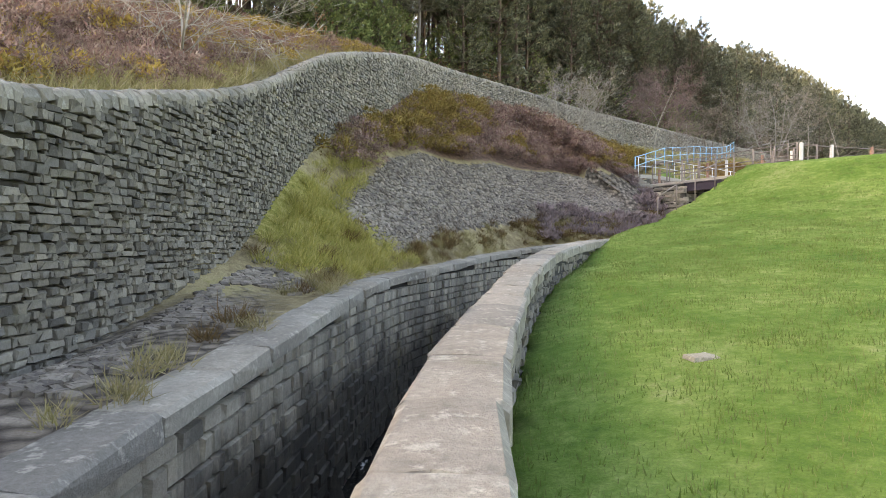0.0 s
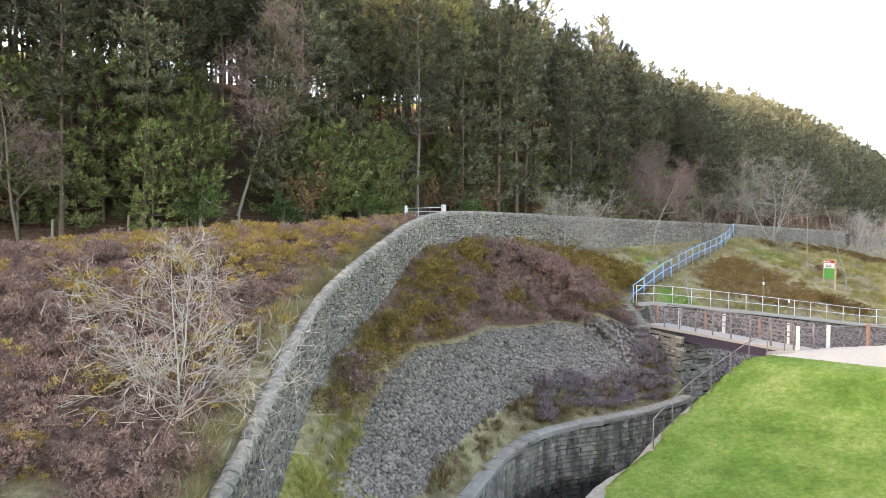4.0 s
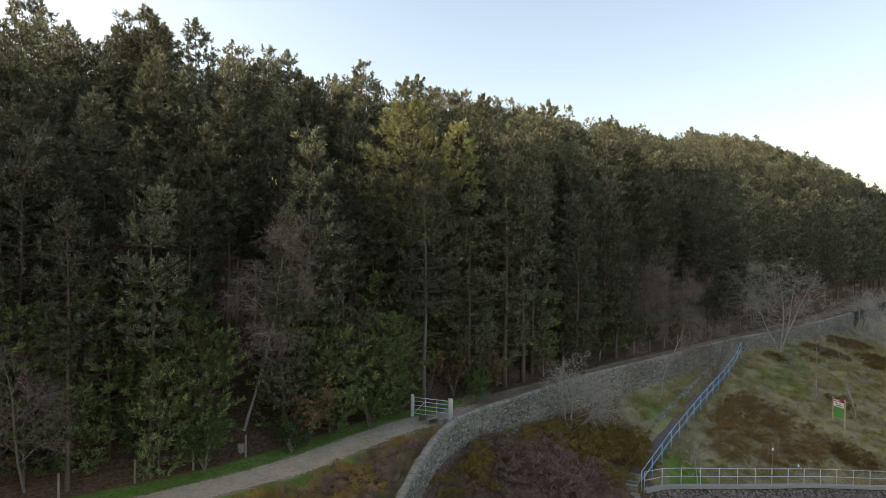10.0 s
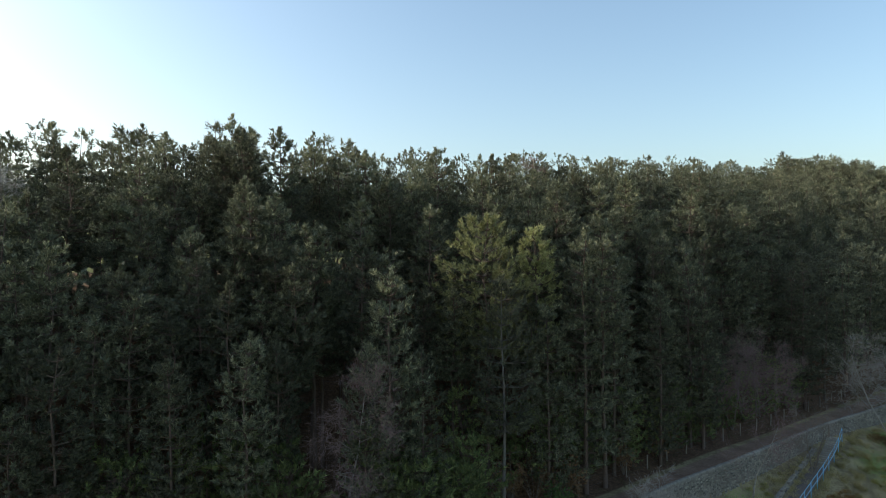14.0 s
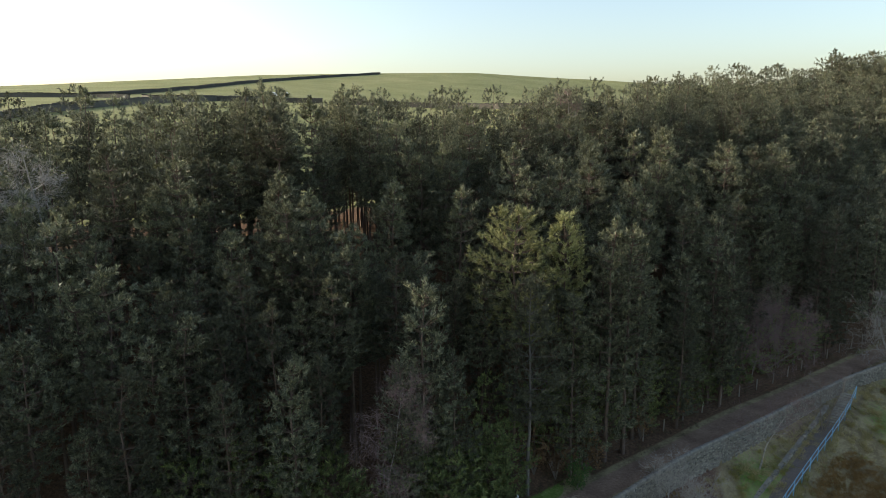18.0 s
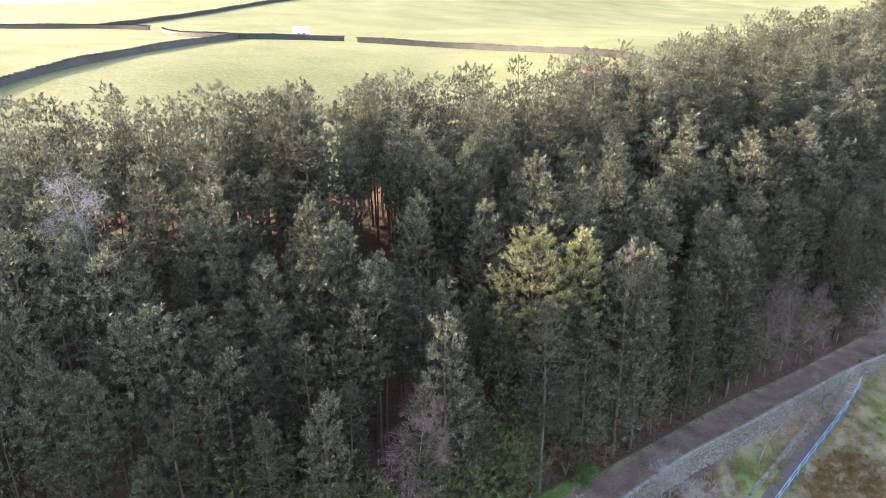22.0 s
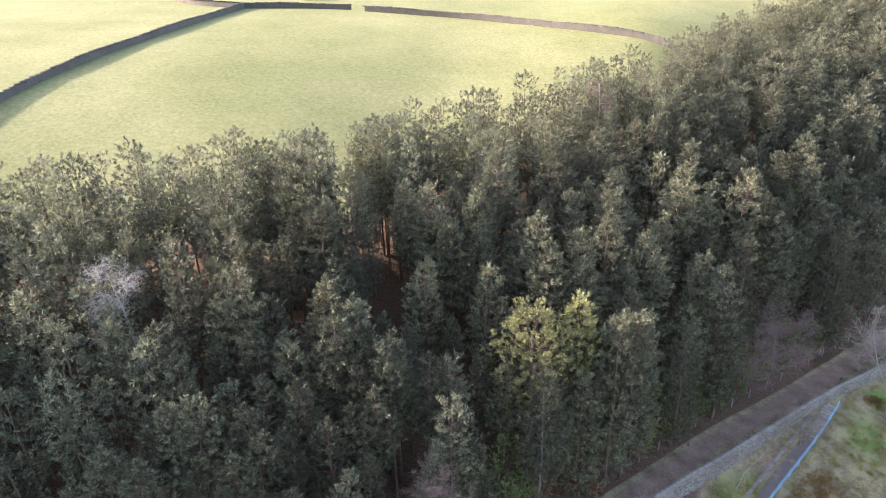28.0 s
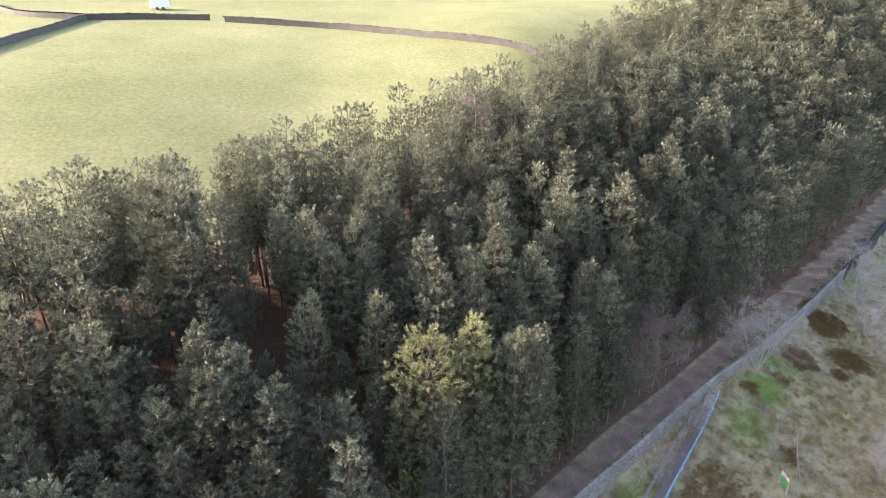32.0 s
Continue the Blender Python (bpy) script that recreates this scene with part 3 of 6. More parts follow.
def plan(x, y):
    """Height of the ground and its cover at plan points."""
    p = np.stack([np.ravel(x), np.ravel(y)], 1).astype(float)
    sw, ew = near(p, WALL_C)
    se, ee = near(p, EDGE_C)
    sb, eb = near(p, BRINK_C)
    st, et = near(p, TRACK_C)
    wave = 0.5 * np.sin(p[:, 0] * 0.9 + 1.3 * np.sin(p[:, 1] * 0.53)) * np.sin(p[:, 1] * 0.8 + 0.7 * np.sin(p[:, 0] * 0.61))
    wave2 = np.sin(p[:, 0] * 0.31 + 2 + np.sin(p[:, 1] * 0.17)) * np.sin(p[:, 1] * 0.27 + 0.4)
    cover = {k: np.zeros(len(p)) for k in ("grass", "scree", "heath", "litter", "path", "sand", "gravel", "field", "mud", "moss")}
    z = np.zeros(len(p))
    # above the high wall
    up = sw > 0.28
    dt = np.maximum(0, -st - 1.4)
    r = np.clip((sw - 0.3) / (sw - 0.3 + dt + 1e-6), 0, 1)
    moor = ew[:, 2] + (et[:, 0] - ew[:, 2]) * r + (0.7 * np.sin(np.pi * r) * np.clip(dt / 6, 0, 1)) + 0.12 * wave
    d = np.maximum(0, st - 1.6)
    calm = np.interp(d, [0, 10, 34, 44], [0, 1, 1, 0])
    hill = hill_height(p)[0]
    smooth = np.flatnonzero(up & (d > 36))
    if len(smooth):
        reach = np.clip((d[smooth] - 36) * 0.35, 0, 18)
        total = hill[smooth].copy()
        for k in range(8):
            rr = reach * (0.5 if k % 2 else 1.0)
            total += hill_height(p[smooth] + np.stack([rr * math.cos(k * 0.785), rr * math.sin(k * 0.785)], 1))[0]
        hill[smooth] = total / 9
    hill = hill + calm * (0.25 * wave + 0.35 * wave2)
    z[up] = np.where(st > 0, hill, moor)[up]
    on = lambda v, a, b: np.clip((v - a) / (b - a), 0, 1)
    cover["litter"][up] = (on(st, np.where(p[:, 0] > 3, 1.25, 1.9), np.where(p[:, 0] > 3, 2.0, 2.8)) * (1 - on(st, wood_depth(p[:, 0]) + 1, wood_depth(p[:, 0]) + 3)))[up]
    cover["field"][up] = on(st, wood_depth(p[:, 0]) + 1, wood_depth(p[:, 0]) + 3)[up]
    cover["heath"][up] = (on(-st, 2.4, 3.4) * on(sw, 0.6, 1.4) * (1 - np.exp(-((p[:, 0] + 6.8) ** 2 / 3 + (p[:, 1] - 11.2) ** 2 / 1.2))))[up]
    wide = np.interp(p[:, 0], [-5, 5, 30], [0.7, 0.6, 0.65])
    cover["path"][up] = (1 - on(np.abs(st), wide, wide + 0.8))[up]
    cover["sand"][up] = ((1 - on(np.abs(st), wide, wide + 0.8)) * on(-p[:, 0], -4, 1))[up]
    cover["grass"][up] = (np.maximum(on(st, 0.9, 1.6) * (1 - on(st, 2.4, 3.2)) * np.where(p[:, 0] < 1, 1.0, np.clip(0.42 + 0.5 * wave2, 0, 0.62)), on(-st, 1.0, 1.6) * (1 - on(-st, 2.2, 3.6)) * 0.7 * on(-p[:, 0], -5, 1)))[up]
    # between the high wall and the channel or the fence
    low = ~up & (se > 0.3)
    r = np.clip((se - 0.75) / (np.maximum(se - 0.75, 0) - np.minimum(sw, 0) + 1e-6), 0, 1)
    bank = ee[:, 0] + (ew[:, 0] - ee[:, 0]) * r + 0.1 * wave * np.sin(np.pi * r) + 0.2 * wave2 * np.sin(np.pi * r)
    z[low] = bank[low]
    rr = (se - 0.7) / (se - 0.7 - sw + 1e-6)
    sh, _ = near(p, HEATH_EDGE)
    foot = np.interp(p[:, 1], [9, 14, 17, 19, 25, 40], [0.1, 0.1, 0.14, 0.16, 0.16, 0.12])
    stony = (sh < 0.1) & (rr > foot) & (p[:, 0] < 11.8) & (p[:, 1] > 18.2 + 0.4 * wave) & (sw < -0.9)
    cover["scree"][low] = np.where(stony, 1.0, np.where(p[:, 1] < 14.5, np.clip(0.62 + 0.5 * wave2 - 0.5 * np.abs(rr - 0.45), 0, 0.8), 0))[low]
    cover["heath"][low] = (on(sh, 0, 0.5) * (p[:, 1] > 20) * (1 - on(p[:, 0] + 1.2 * wave, 11.5, 15)) * on(p[:, 1] - p[:, 0] * 0.4, 24, 27))[low]
    cover["moss"][low] = (on(p[:, 1] + 0.6 * wave, 13.8, 15.0) * (1 - on(p[:, 1] - 0.25 * (p[:, 0] + 3) + 0.6 * wave, 18.4, 19.6)) * on(rr, 0.1, 0.3))[low]
    east = np.clip((p[:, 0] - 13) / 2, 0, 1)
    cover["grass"][low] = (0.8 * east * np.maximum(np.clip(0.2 + 0.5 * wave2, 0, 0.7), np.exp(-((p[:, 0] - 15.5) ** 2 + (p[:, 1] - 43.6) ** 2) / 9) + np.exp(-((p[:, 0] - 36) ** 2 + (p[:, 1] - 68) ** 2) / 14)))[low]
    # the channel and the basin
    wet = ~up & (se <= 0.3) & (sb > -0.3)
    z[wet] = np.maximum(ee[:, 2], ee[:, 0] - 0.1 - ee[:, 1] * np.maximum(0, -se + 0.02) - 0.3 * (ee[:, 1] > 5))[wet]
    z[wet & (se > -0.05) & (ee[:, 1] > 20)] = -1.6
    cover["mud"][wet] = (0.9 * (1 - on(p[:, 0], 12.8, 13.6)))[wet]
    cover["scree"][wet] = (on(p[:, 0], 12.8, 13.6) * (1 - on(p[:, 0], 40, 50)))[wet]
    # the grass embankment and the gravel
    lawn = ~up & (se <= 0.3) & (sb <= -0.3)
    u = (p - CREST[1]) @ UP
    drop = np.interp(u, [-1, 0, 1.8, 3.8, 6.5, 8.1, 13, 25, 60], [0, 0.12, 1.05, 1.95, 2.7, 2.95, 3.75, 4.9, 6.4])
    dip = 0.32 * np.exp(np.minimum(0, sb + 0.3) / 1.5) * np.interp(p[:, 1], [17, 22], [1, 0])
    z[lawn] = (6.42 - drop - dip + 0.03 * wave + 0.05 * wave2)[lawn]
    cover["gravel"][lawn] = (1 - on(u, -1.7, -0.7))[lawn]
    cover["grass"][lawn] = on(u, -1.7, -0.7)[lawn]
    return z, cover


def ground_z(x, y):
    return plan(np.atleast_1d(x), np.atleast_1d(y))[0]


def graded(stops):
    """Coordinates with spacing that changes from stretch to stretch: (from, to, step)."""
    out = []
    for a, b, n in stops:
        out += list(np.linspace(a, b, max(2, int(round(abs(b - a) / n))), endpoint=False))
    return np.array(out + [stops[-1][1]])


GX = graded([(-3500, -400, 300), (-400, -90, 20), (-90, -24, 2.2), (-24, -6, 0.6), (-6, 20, 0.26), (20, 44, 0.6), (44, 130, 2.5), (130, 500, 25), (500, 3500, 300)])
GY = graded([(-3000, -200, 300), (-200, -14, 10), (-14, 0, 1.0), (0, 46, 0.26), (46, 76, 0.6), (76, 140, 1.8), (140, 320, 6), (320, 600, 16), (600, 3500, 250)])
xx, yy = np.meshgrid(GX, GY)
gz, cover = plan(xx, yy)
nx, ny = len(GX), len(GY)
idx = np.arange(nx * ny).reshape(ny, nx)
quads = np.stack([idx[:-1, :-1], idx[:-1, 1:], idx[1:, 1:], idx[1:, :-1]], -1).reshape(-1, 4)
ground_mesh = make_mesh("ground", np.stack([xx.ravel(), yy.ravel(), gz], 1), quads, M_GROUND, smooth=True)
for key, value in cover.items():
    a = ground_mesh.attributes.new(key, "FLOAT", "POINT")
    a.data.foreach_set("value", value.astype(np.float32))
ground = thing("ground", "moorland, mown grass bank, woodland floor and green pasture", "ground", ground_mesh, kind="structure")

water_line = resample([(-1.2, -60, 0), (-1.1, 0, 0), (-0.7, 7, 0), (0, 12, 0), (1.0, 16.5, 0), (2.4, 20.5, 0), (4.4, 24.2, 0), (7.5, 27, 0), (11, 29, 0)], 0.5)
tx = np.gradient(water_line[:, :2], axis=0)
tx /= np.linalg.norm(tx, axis=1)[:, None]
side = np.stack([-tx[:, 1], tx[:, 0]], 1) * 3.1
wz = -1.15 + 0.0 * water_line[:, 0]
wv = np.concatenate([np.column_stack([water_line[:, :2] + side, wz]), np.column_stack([water_line[:, :2] - side, wz])])
n = len(water_line)
i = np.arange(n - 1)
thing("water", "dark shallow stream water with small white ripples", "water",
      make_mesh("water", wv, np.stack([i + n, i + n + 1, i + 1, i], 1), M_WATER, smooth=True), kind="structure")


# ---- stonework ----
def stone_shape(seed, chamfer=0.16, rough=0.07):
    """A rough block, 1 x 1 x 1: local -y is its outer face."""
    g = np.random.default_rng(seed)
    v = []
    for y, k in ((0.5, 1.0), (-0.28, 1.0), (-0.5, 1 - chamfer * 2)):
        for x, z in ((-0.5, -0.5), (0.5, -0.5), (0.5, 0.5), (-0.5, 0.5)):
            v.append((x * k, y, z * k))
    v = np.array(v)
    v[4:] += g.normal(0, rough, (8, 3)) * (1, 1.0, 1)
    q = [[i, (i + 1) % 4, (i + 1) % 4 + 4, i + 4] for i in range(4)] + [[i + 4, (i + 1) % 4 + 4, (i + 1) % 4 + 8, i + 8] for i in range(4)] + [[8, 9, 10, 11]]
    return v, np.array(q)


STONES = [stone_shape(s, 0.12, 0.075) for s in range(14)]
ASHLARS = [stone_shape(40 + s, 0.09, 0.045) for s in range(8)]


def frames(line):
    """Along a polyline: plan length, tangents as angles."""
    s = np.concatenate([[0], np.cumsum(np.linalg.norm(np.diff(line[:, :2], axis=0), axis=1))])
    t = np.gradient(line[:, :2], axis=0)
    return s, np.unwrap(np.arctan2(t[:, 1], t[:, 0]))


def lay(parent, name, stones, shapes, mat, keep, rest_name, label=""):
    """Stones (x, y, z, turn, length, depth, height, tip): the first ones of `keep` as parts of their own, the others joined."""
    meshes = [make_mesh(name, v, q, mat) for v, q in shapes]
    picked = set(keep)
    allv, allq, base = [], [], 0
    for i, (x, y, z, turn, lx, ly, lz, tip) in enumerate(stones):
        k = i % len(shapes)
        rot = Euler((tip, 0, turn))
        if i in picked:
            part(name, meshes[k], parent, at=Matrix.LocRotScale((x, y, z), rot, (lx, ly, lz)))
        else:
            v, q = shapes[k]
            r = np.array(rot.to_matrix())
            allv.append((v * (lx, ly, lz)) @ r.T + (x, y, z))
            allq.append(q + base)
            base += len(v)
    if allv:
        o = part(rest_name, make_mesh(rest_name, np.concatenate(allv), np.concatenate(allq), mat), parent, label)
        o["kind"] = "stuff"


def courses(line, foot, top, course, length, depth, seed, s0=0.0, s1=1e9, proud=0.05, out=1.0, back=0.0, uneven=True):
    """Stones of a coursed wall along a line; its face looks to the right of the line's direction (out=1), or to its left."""
    g = np.random.default_rng(seed)
    s, ang = frames(line)
    res = []
    zlo, zhi = foot.min(), top.max()
    z = zlo
    while z < zhi:
        h = course * g.uniform(0.75, 1.3)
        u = s[0] + g.uniform(0, length)
        while u < min(s[-1], s1):
            l = length * g.choice([g.uniform(0.4, 0.9), g.uniform(0.8, 1.9)])
            c = u + l / 2
            u += l
            if c < s0:
                continue
            f, t = np.interp(c, s, foot), np.interp(c, s, top)
            if not f - 0.25 < z + h / 2 < t:
                continue
            x, y, a = np.interp(c, s, line[:, 0]), np.interp(c, s, line[:, 1]), np.interp(c, s, ang)
            nx_, ny_ = math.sin(a) * out, -math.cos(a) * out
            off = proud * g.uniform(-0.8, 1.0) - depth / 2 - back
            hk = g.uniform(0.74, 1.04) if uneven else 0.9
            res.append((x + nx_ * off, y + ny_ * off, z + h / 2 + (g.normal(0, 0.12) * h if uneven else 0), (a if out > 0 else a + math.pi) + (g.normal(0, 0.015) if uneven else 0), l * 0.94, depth, h * hk, g.normal(0, 0.02)))
        z += h
    return res


def wall_core(name, line, foot, top, back, thick, mat, out=1.0):
    """The solid body of a wall behind its facing stones."""
    s, ang = frames(line)
    nrm = np.stack([np.sin(ang), -np.cos(ang)], 1) * out
    a, b = line[:, :2] - nrm * back, line[:, :2] - nrm * (back + thick)
    v = np.concatenate([np.column_stack([a, foot]), np.column_stack([a, top]), np.column_stack([b, top]), np.column_stack([b, foot])])
    n = len(line)
    i = np.arange(n - 1)
    q = np.concatenate([np.stack([i + k * n, i + 1 + k * n, i + 1 + ((k + 1) % 4) * n, i + ((k + 1) % 4) * n], 1) for k in range(4)])
    ends = np.array([[0, n, 2 * n, 3 * n], [n - 1, 4 * n - 1, 3 * n - 1, 2 * n - 1]])
    if out < 0:
        q, ends = q[:, ::-1], ends[:, ::-1]
    return make_mesh(name, v, [q, ends], mat)


# the high wall: facing stones, body and upright coping stones
w_near = resample([w for w in WALL if -13 < w[1] < 131], 0.4)
high_wall = thing("stone_wall", "long curving high dry-stone wall of grey gritstone with rounded coping", "stone wall", kind="structure")
part("wall_body", wall_core("wall_body", w_near, w_near[:, 2] - 1.0, w_near[:, 3] - 0.3, 0.1, 0.42, M_GAP), high_wall)
ws, wa = frames(w_near)
cut = float(np.interp(96, w_near[:, 1], ws))
st = courses(w_near, w_near[:, 2], w_near[:, 3] - 0.20, 0.105, 0.185, 0.16, 3, s1=cut, proud=0.03)
order = sorted(range(len(st)), key=lambda i: abs(st[i][1] - 11.0))
lay(high_wall, "stone", st, STONES, M_WALL, order[:300], "wall_stones", "coursed grey gritstone facing")
back_face = courses(w_near, np.maximum(w_near[:, 4], w_near[:, 3] - 1.1), w_near[:, 3] - 0.30, 0.17, 0.36, 0.2, 4, s0=float(np.interp(33, w_near[:, 1], ws)), s1=cut, out=-1.0, back=-0.42)
lay(high_wall, "stone", back_face, STONES, M_WALL, [], "rear_wall_stones")


def cope_shape(seed, rounded=True):
    """A coping stone across a wall, 1 x 1 x 1, rounded on top."""
    g = np.random.default_rng(seed)
    prof = [(-0.5, -0.5), (-0.52, 0.1), (-0.36, 0.38), (0, 0.5), (0.36, 0.38), (0.52, 0.1), (0.5, -0.5)] if rounded else [(-0.5, -0.5), (-0.5, 0.3), (-0.42, 0.45), (0, 0.5), (0.42, 0.45), (0.5, 0.3), (0.5, -0.5)]
    v = []
    for x, k in ((-0.5, 0.9), (-0.38, 1.0), (0.38, 1.0), (0.5, 0.9)) if rounded else ((-0.5, 0.97), (-0.46, 1.0), (0.46, 1.0), (0.5, 0.97)):
        for y, z in prof:
            v.append((x, y * k + g.normal(0, 0.035 if rounded else 0.016), z * (k if z > 0 else 1) + g.normal(0, 0.045 if rounded else 0.03)))
    m = len(prof)
    q = [[r * m + i, r * m + i + 1, (r + 1) * m + i + 1, (r + 1) * m + i] for r in range(3) for i in range(m - 1)]
    return np.array(v), [np.array(q)[:, ::-1], np.array([list(range(m)), list(range(4 * m - 1, 3 * m - 1, -1))])]


COPES = [cope_shape(s) for s in range(6)]
SLABS = [cope_shape(20 + s, False) for s in range(6)]


def cap(parent, name, line, height, width, length, tall, shapes, mat, seed, s1=1e9, label="", shift=0.0, lean=0.02):
    g = np.random.default_rng(seed)
    meshes = [make_mesh(name, v, q, mat, smooth=False) for v, q in shapes]
    s, ang = frames(line)
    u, k = 0.0, 0
    while u < min(s[-1], s1):
        l = length * g.uniform(0.75, 1.3)
        c = u + l / 2
        u += l
        x, y, z, a = (np.interp(c, s, col) for col in (line[:, 0], line[:, 1], height, ang))
        slope = math.atan2(np.interp(c + 0.3, s, height) - np.interp(c - 0.3, s, height), 0.6)
        hh = tall * g.uniform(0.86, 1.16)
        part(name, meshes[k % len(meshes)], parent, label,
             Matrix.LocRotScale((x - math.sin(a) * shift, y + math.cos(a) * shift, z - hh / 2), Euler((g.normal(0, lean), -slope + g.normal(0, lean * 0.4), a + g.normal(0, lean * 0.4))), (l * 0.985, width * g.uniform(0.92, 1.06), hh)))
        k += 1


cap(high_wall, "coping_stone", w_near, w_near[:, 3] + 0.0, 0.38, 0.2, 0.26, COPES, M_WALLCOPE, 5, s1=float(np.interp(95, w_near[:, 1], ws)), shift=0.22, lean=0.13)

# the channel's left wall, under a slab coping
e_line = resample([e for e in EDGE if -13 < e[1] < 33], 0.4)
left_wall = thing("channel_wall", "dark wet ashlar wall of the stream channel with worn slab coping", "stone wall", kind="structure")
part("wall_body", wall_core("wall_body", e_line, e_line[:, 2] * 0 - 2.0, e_line[:, 2] - 0.22, 0.1, 0.5, M_GAP), left_wall)
st = courses(e_line, e_line[:, 2] * 0 - 1.5, e_line[:, 2] - 0.24, 0.2, 0.42, 0.2, 6, proud=0.022, uneven=False)
order = sorted(range(len(st)), key=lambda i: abs(st[i][1] - 14))
lay(left_wall, "stone", st, ASHLARS, M_ASHLAR, order[:300], "wall_stones", "dark stained ashlar facing")
cap(left_wall, "coping_slab", e_line, e_line[:, 2] + 0.02, 0.62, 1.1, 0.22, SLABS, M_COPE, 8, shift=0.24, lean=0.012)

# the parapet on the grass side
b_line = resample([b for b in BRINK if -13 < b[1] < 22.8], 0.4)
parapet = thing("parapet_wall", "low curving gritstone parapet beside the mown grass", "stone wall", kind="structure")
part("wall_body", wall_core("wall_body", b_line, b_line[:, 2] * 0 - 2.0, b_line[:, 2] - 0.18, 0.06, 0.38, M_GAP, out=-1.0), parapet)
g_foot = ground_z(b_line[:, 0] + 0.7, b_line[:, 1] - 0.2)
st = courses(b_line, np.minimum(g_foot, b_line[:, 2] - 0.5), b_line[:, 2] - 0.19, 0.17, 0.34, 0.2, 9, out=1.0, back=-0.46, proud=0.03)
lay(parapet, "stone", st, STONES, M_WALL, sorted(range(len(st)), key=lambda i: abs(st[i][1] - 12))[:200], "wall_stones")
st = courses(b_line, b_line[:, 2] * 0 - 1.5, b_line[:, 2] - 0.19, 0.27, 0.5, 0.2, 10, out=-1.0, proud=0.02)
lay(parapet, "stone", st, ASHLARS, M_ASHLAR, [], "channel_face_stones")
cap(parapet, "coping_stone", b_line, b_line[:, 2] + 0.02, 0.56, 1.05, 0.22, SLABS, M_COPE, 11, shift=-0.24, lean=0.015)

# the sloping kerb that climbs to the bridge
k_line = resample([b for b in BRINK if 22 < b[1] < 28.7 and b[0] < 15], 0.4)
kerb = thing("stone_kerb", "worn stone kerb climbing to the footbridge", "kerb", kind="structure")
part("kerb_body", wall_core("kerb_body", k_line, k_line[:, 2] * 0 - 2, k_line[:, 2] - 0.14, 0.05, 0.5, M_GAP, out=-1.0), kerb)
st = courses(k_line, k_line[:, 2] * 0 - 1.5, k_line[:, 2] - 0.15, 0.27, 0.5, 0.2, 12, out=-1.0, proud=0.02)
lay(kerb, "stone", st, ASHLARS, M_ASHLAR, [], "kerb_stones")
cap(kerb, "kerb_slab", k_line, k_line[:, 2] + 0.02, 0.6, 0.9, 0.18, SLABS, M_COPE, 13, shift=-0.24)

# rubble pitching on the bank and the slope under the fence
def pitching(name, label, count, box, inside, size, mat, seed, keep):
    g = np.random.default_rng(seed)
    x, y = g.uniform(box[0], box[1], count), g.uniform(box[2], box[3], count)
    p = np.stack([x, y], 1)
    ok = inside(p)
    x, y = x[ok], y[ok]
    z = ground_z(x, y)
    zx, zy = (ground_z(x + 0.3, y) - z) / 0.3, (ground_z(x, y + 0.3) - z) / 0.3
    owner = thing(name, label, "stone slope", kind="structure")
    res = []
    for a, b, c, sx, sy in zip(x, y, z, np.clip(zx, -1.5, 1.5), np.clip(zy, -1.5, 1.5)):
        steep = math.atan(math.hypot(sx, sy))
        res.append((a, b, c + 0.01, math.atan2(sy, sx) + math.pi / 2 + math.pi + g.normal(0, 0.25), size * g.uniform(0.7, 1.6), size * 0.5, size * g.uniform(0.5, 1.0), steep - math.pi / 2 + g.normal(0, 0.16)))
    order = sorted(range(len(res)), key=lambda i: math.hypot(res[i][0] - keep[0], res[i][1] - keep[1]))
    lay(owner, "stone", res, STONES, mat, order[:300], "loose_stones")


def on_bank(p):
    se, _ = near(p, EDGE_C)
    sw, _ = near(p, WALL_C)
    sh, _ = near(p, HEATH_EDGE)
    r = (se - 0.7) / (se - 0.7 - sw + 1e-6)
    low = np.interp(p[:, 1], [9, 14, 17, 19, 25, 40], [0.1, 0.1, 0.14, 0.16, 0.16, 0.12])
    high = (sh < 0.1) & (p[:, 1] > 18.3) & (sw < -0.9)
    near_end = (p[:, 1] < 14.5) & (r < 0.8) & (np.sin(p[:, 1] * 1.9 + p[:, 0]) + np.sin(p[:, 0] * 2.7) > -0.6)
    return (se > 0.8) & (sw < -0.4) & (r > low) & (high | near_end) & (p[:, 0] < np.where(p[:, 1] > 34, 9.6, 11.6))


def on_apron(p):
    se, ee = near(p, EDGE_C)
    return (se < -0.1) & (se > -5.2) & (p[:, 0] > 13.2) & (p[:, 1] > 36)


pitching("rubble_pitching", "grey rubble stone pitching on the steep bank", 56000, (-4, 12, 3, 40), on_bank, 0.14, M_PITCH, 14, (3, 27))
pitching("rubble_apron", "purple-grey rubble apron under the metal fence", 24000, (13, 46, 36, 50), on_apron, 0.13, M_PURPLE, 15, (17, 41))


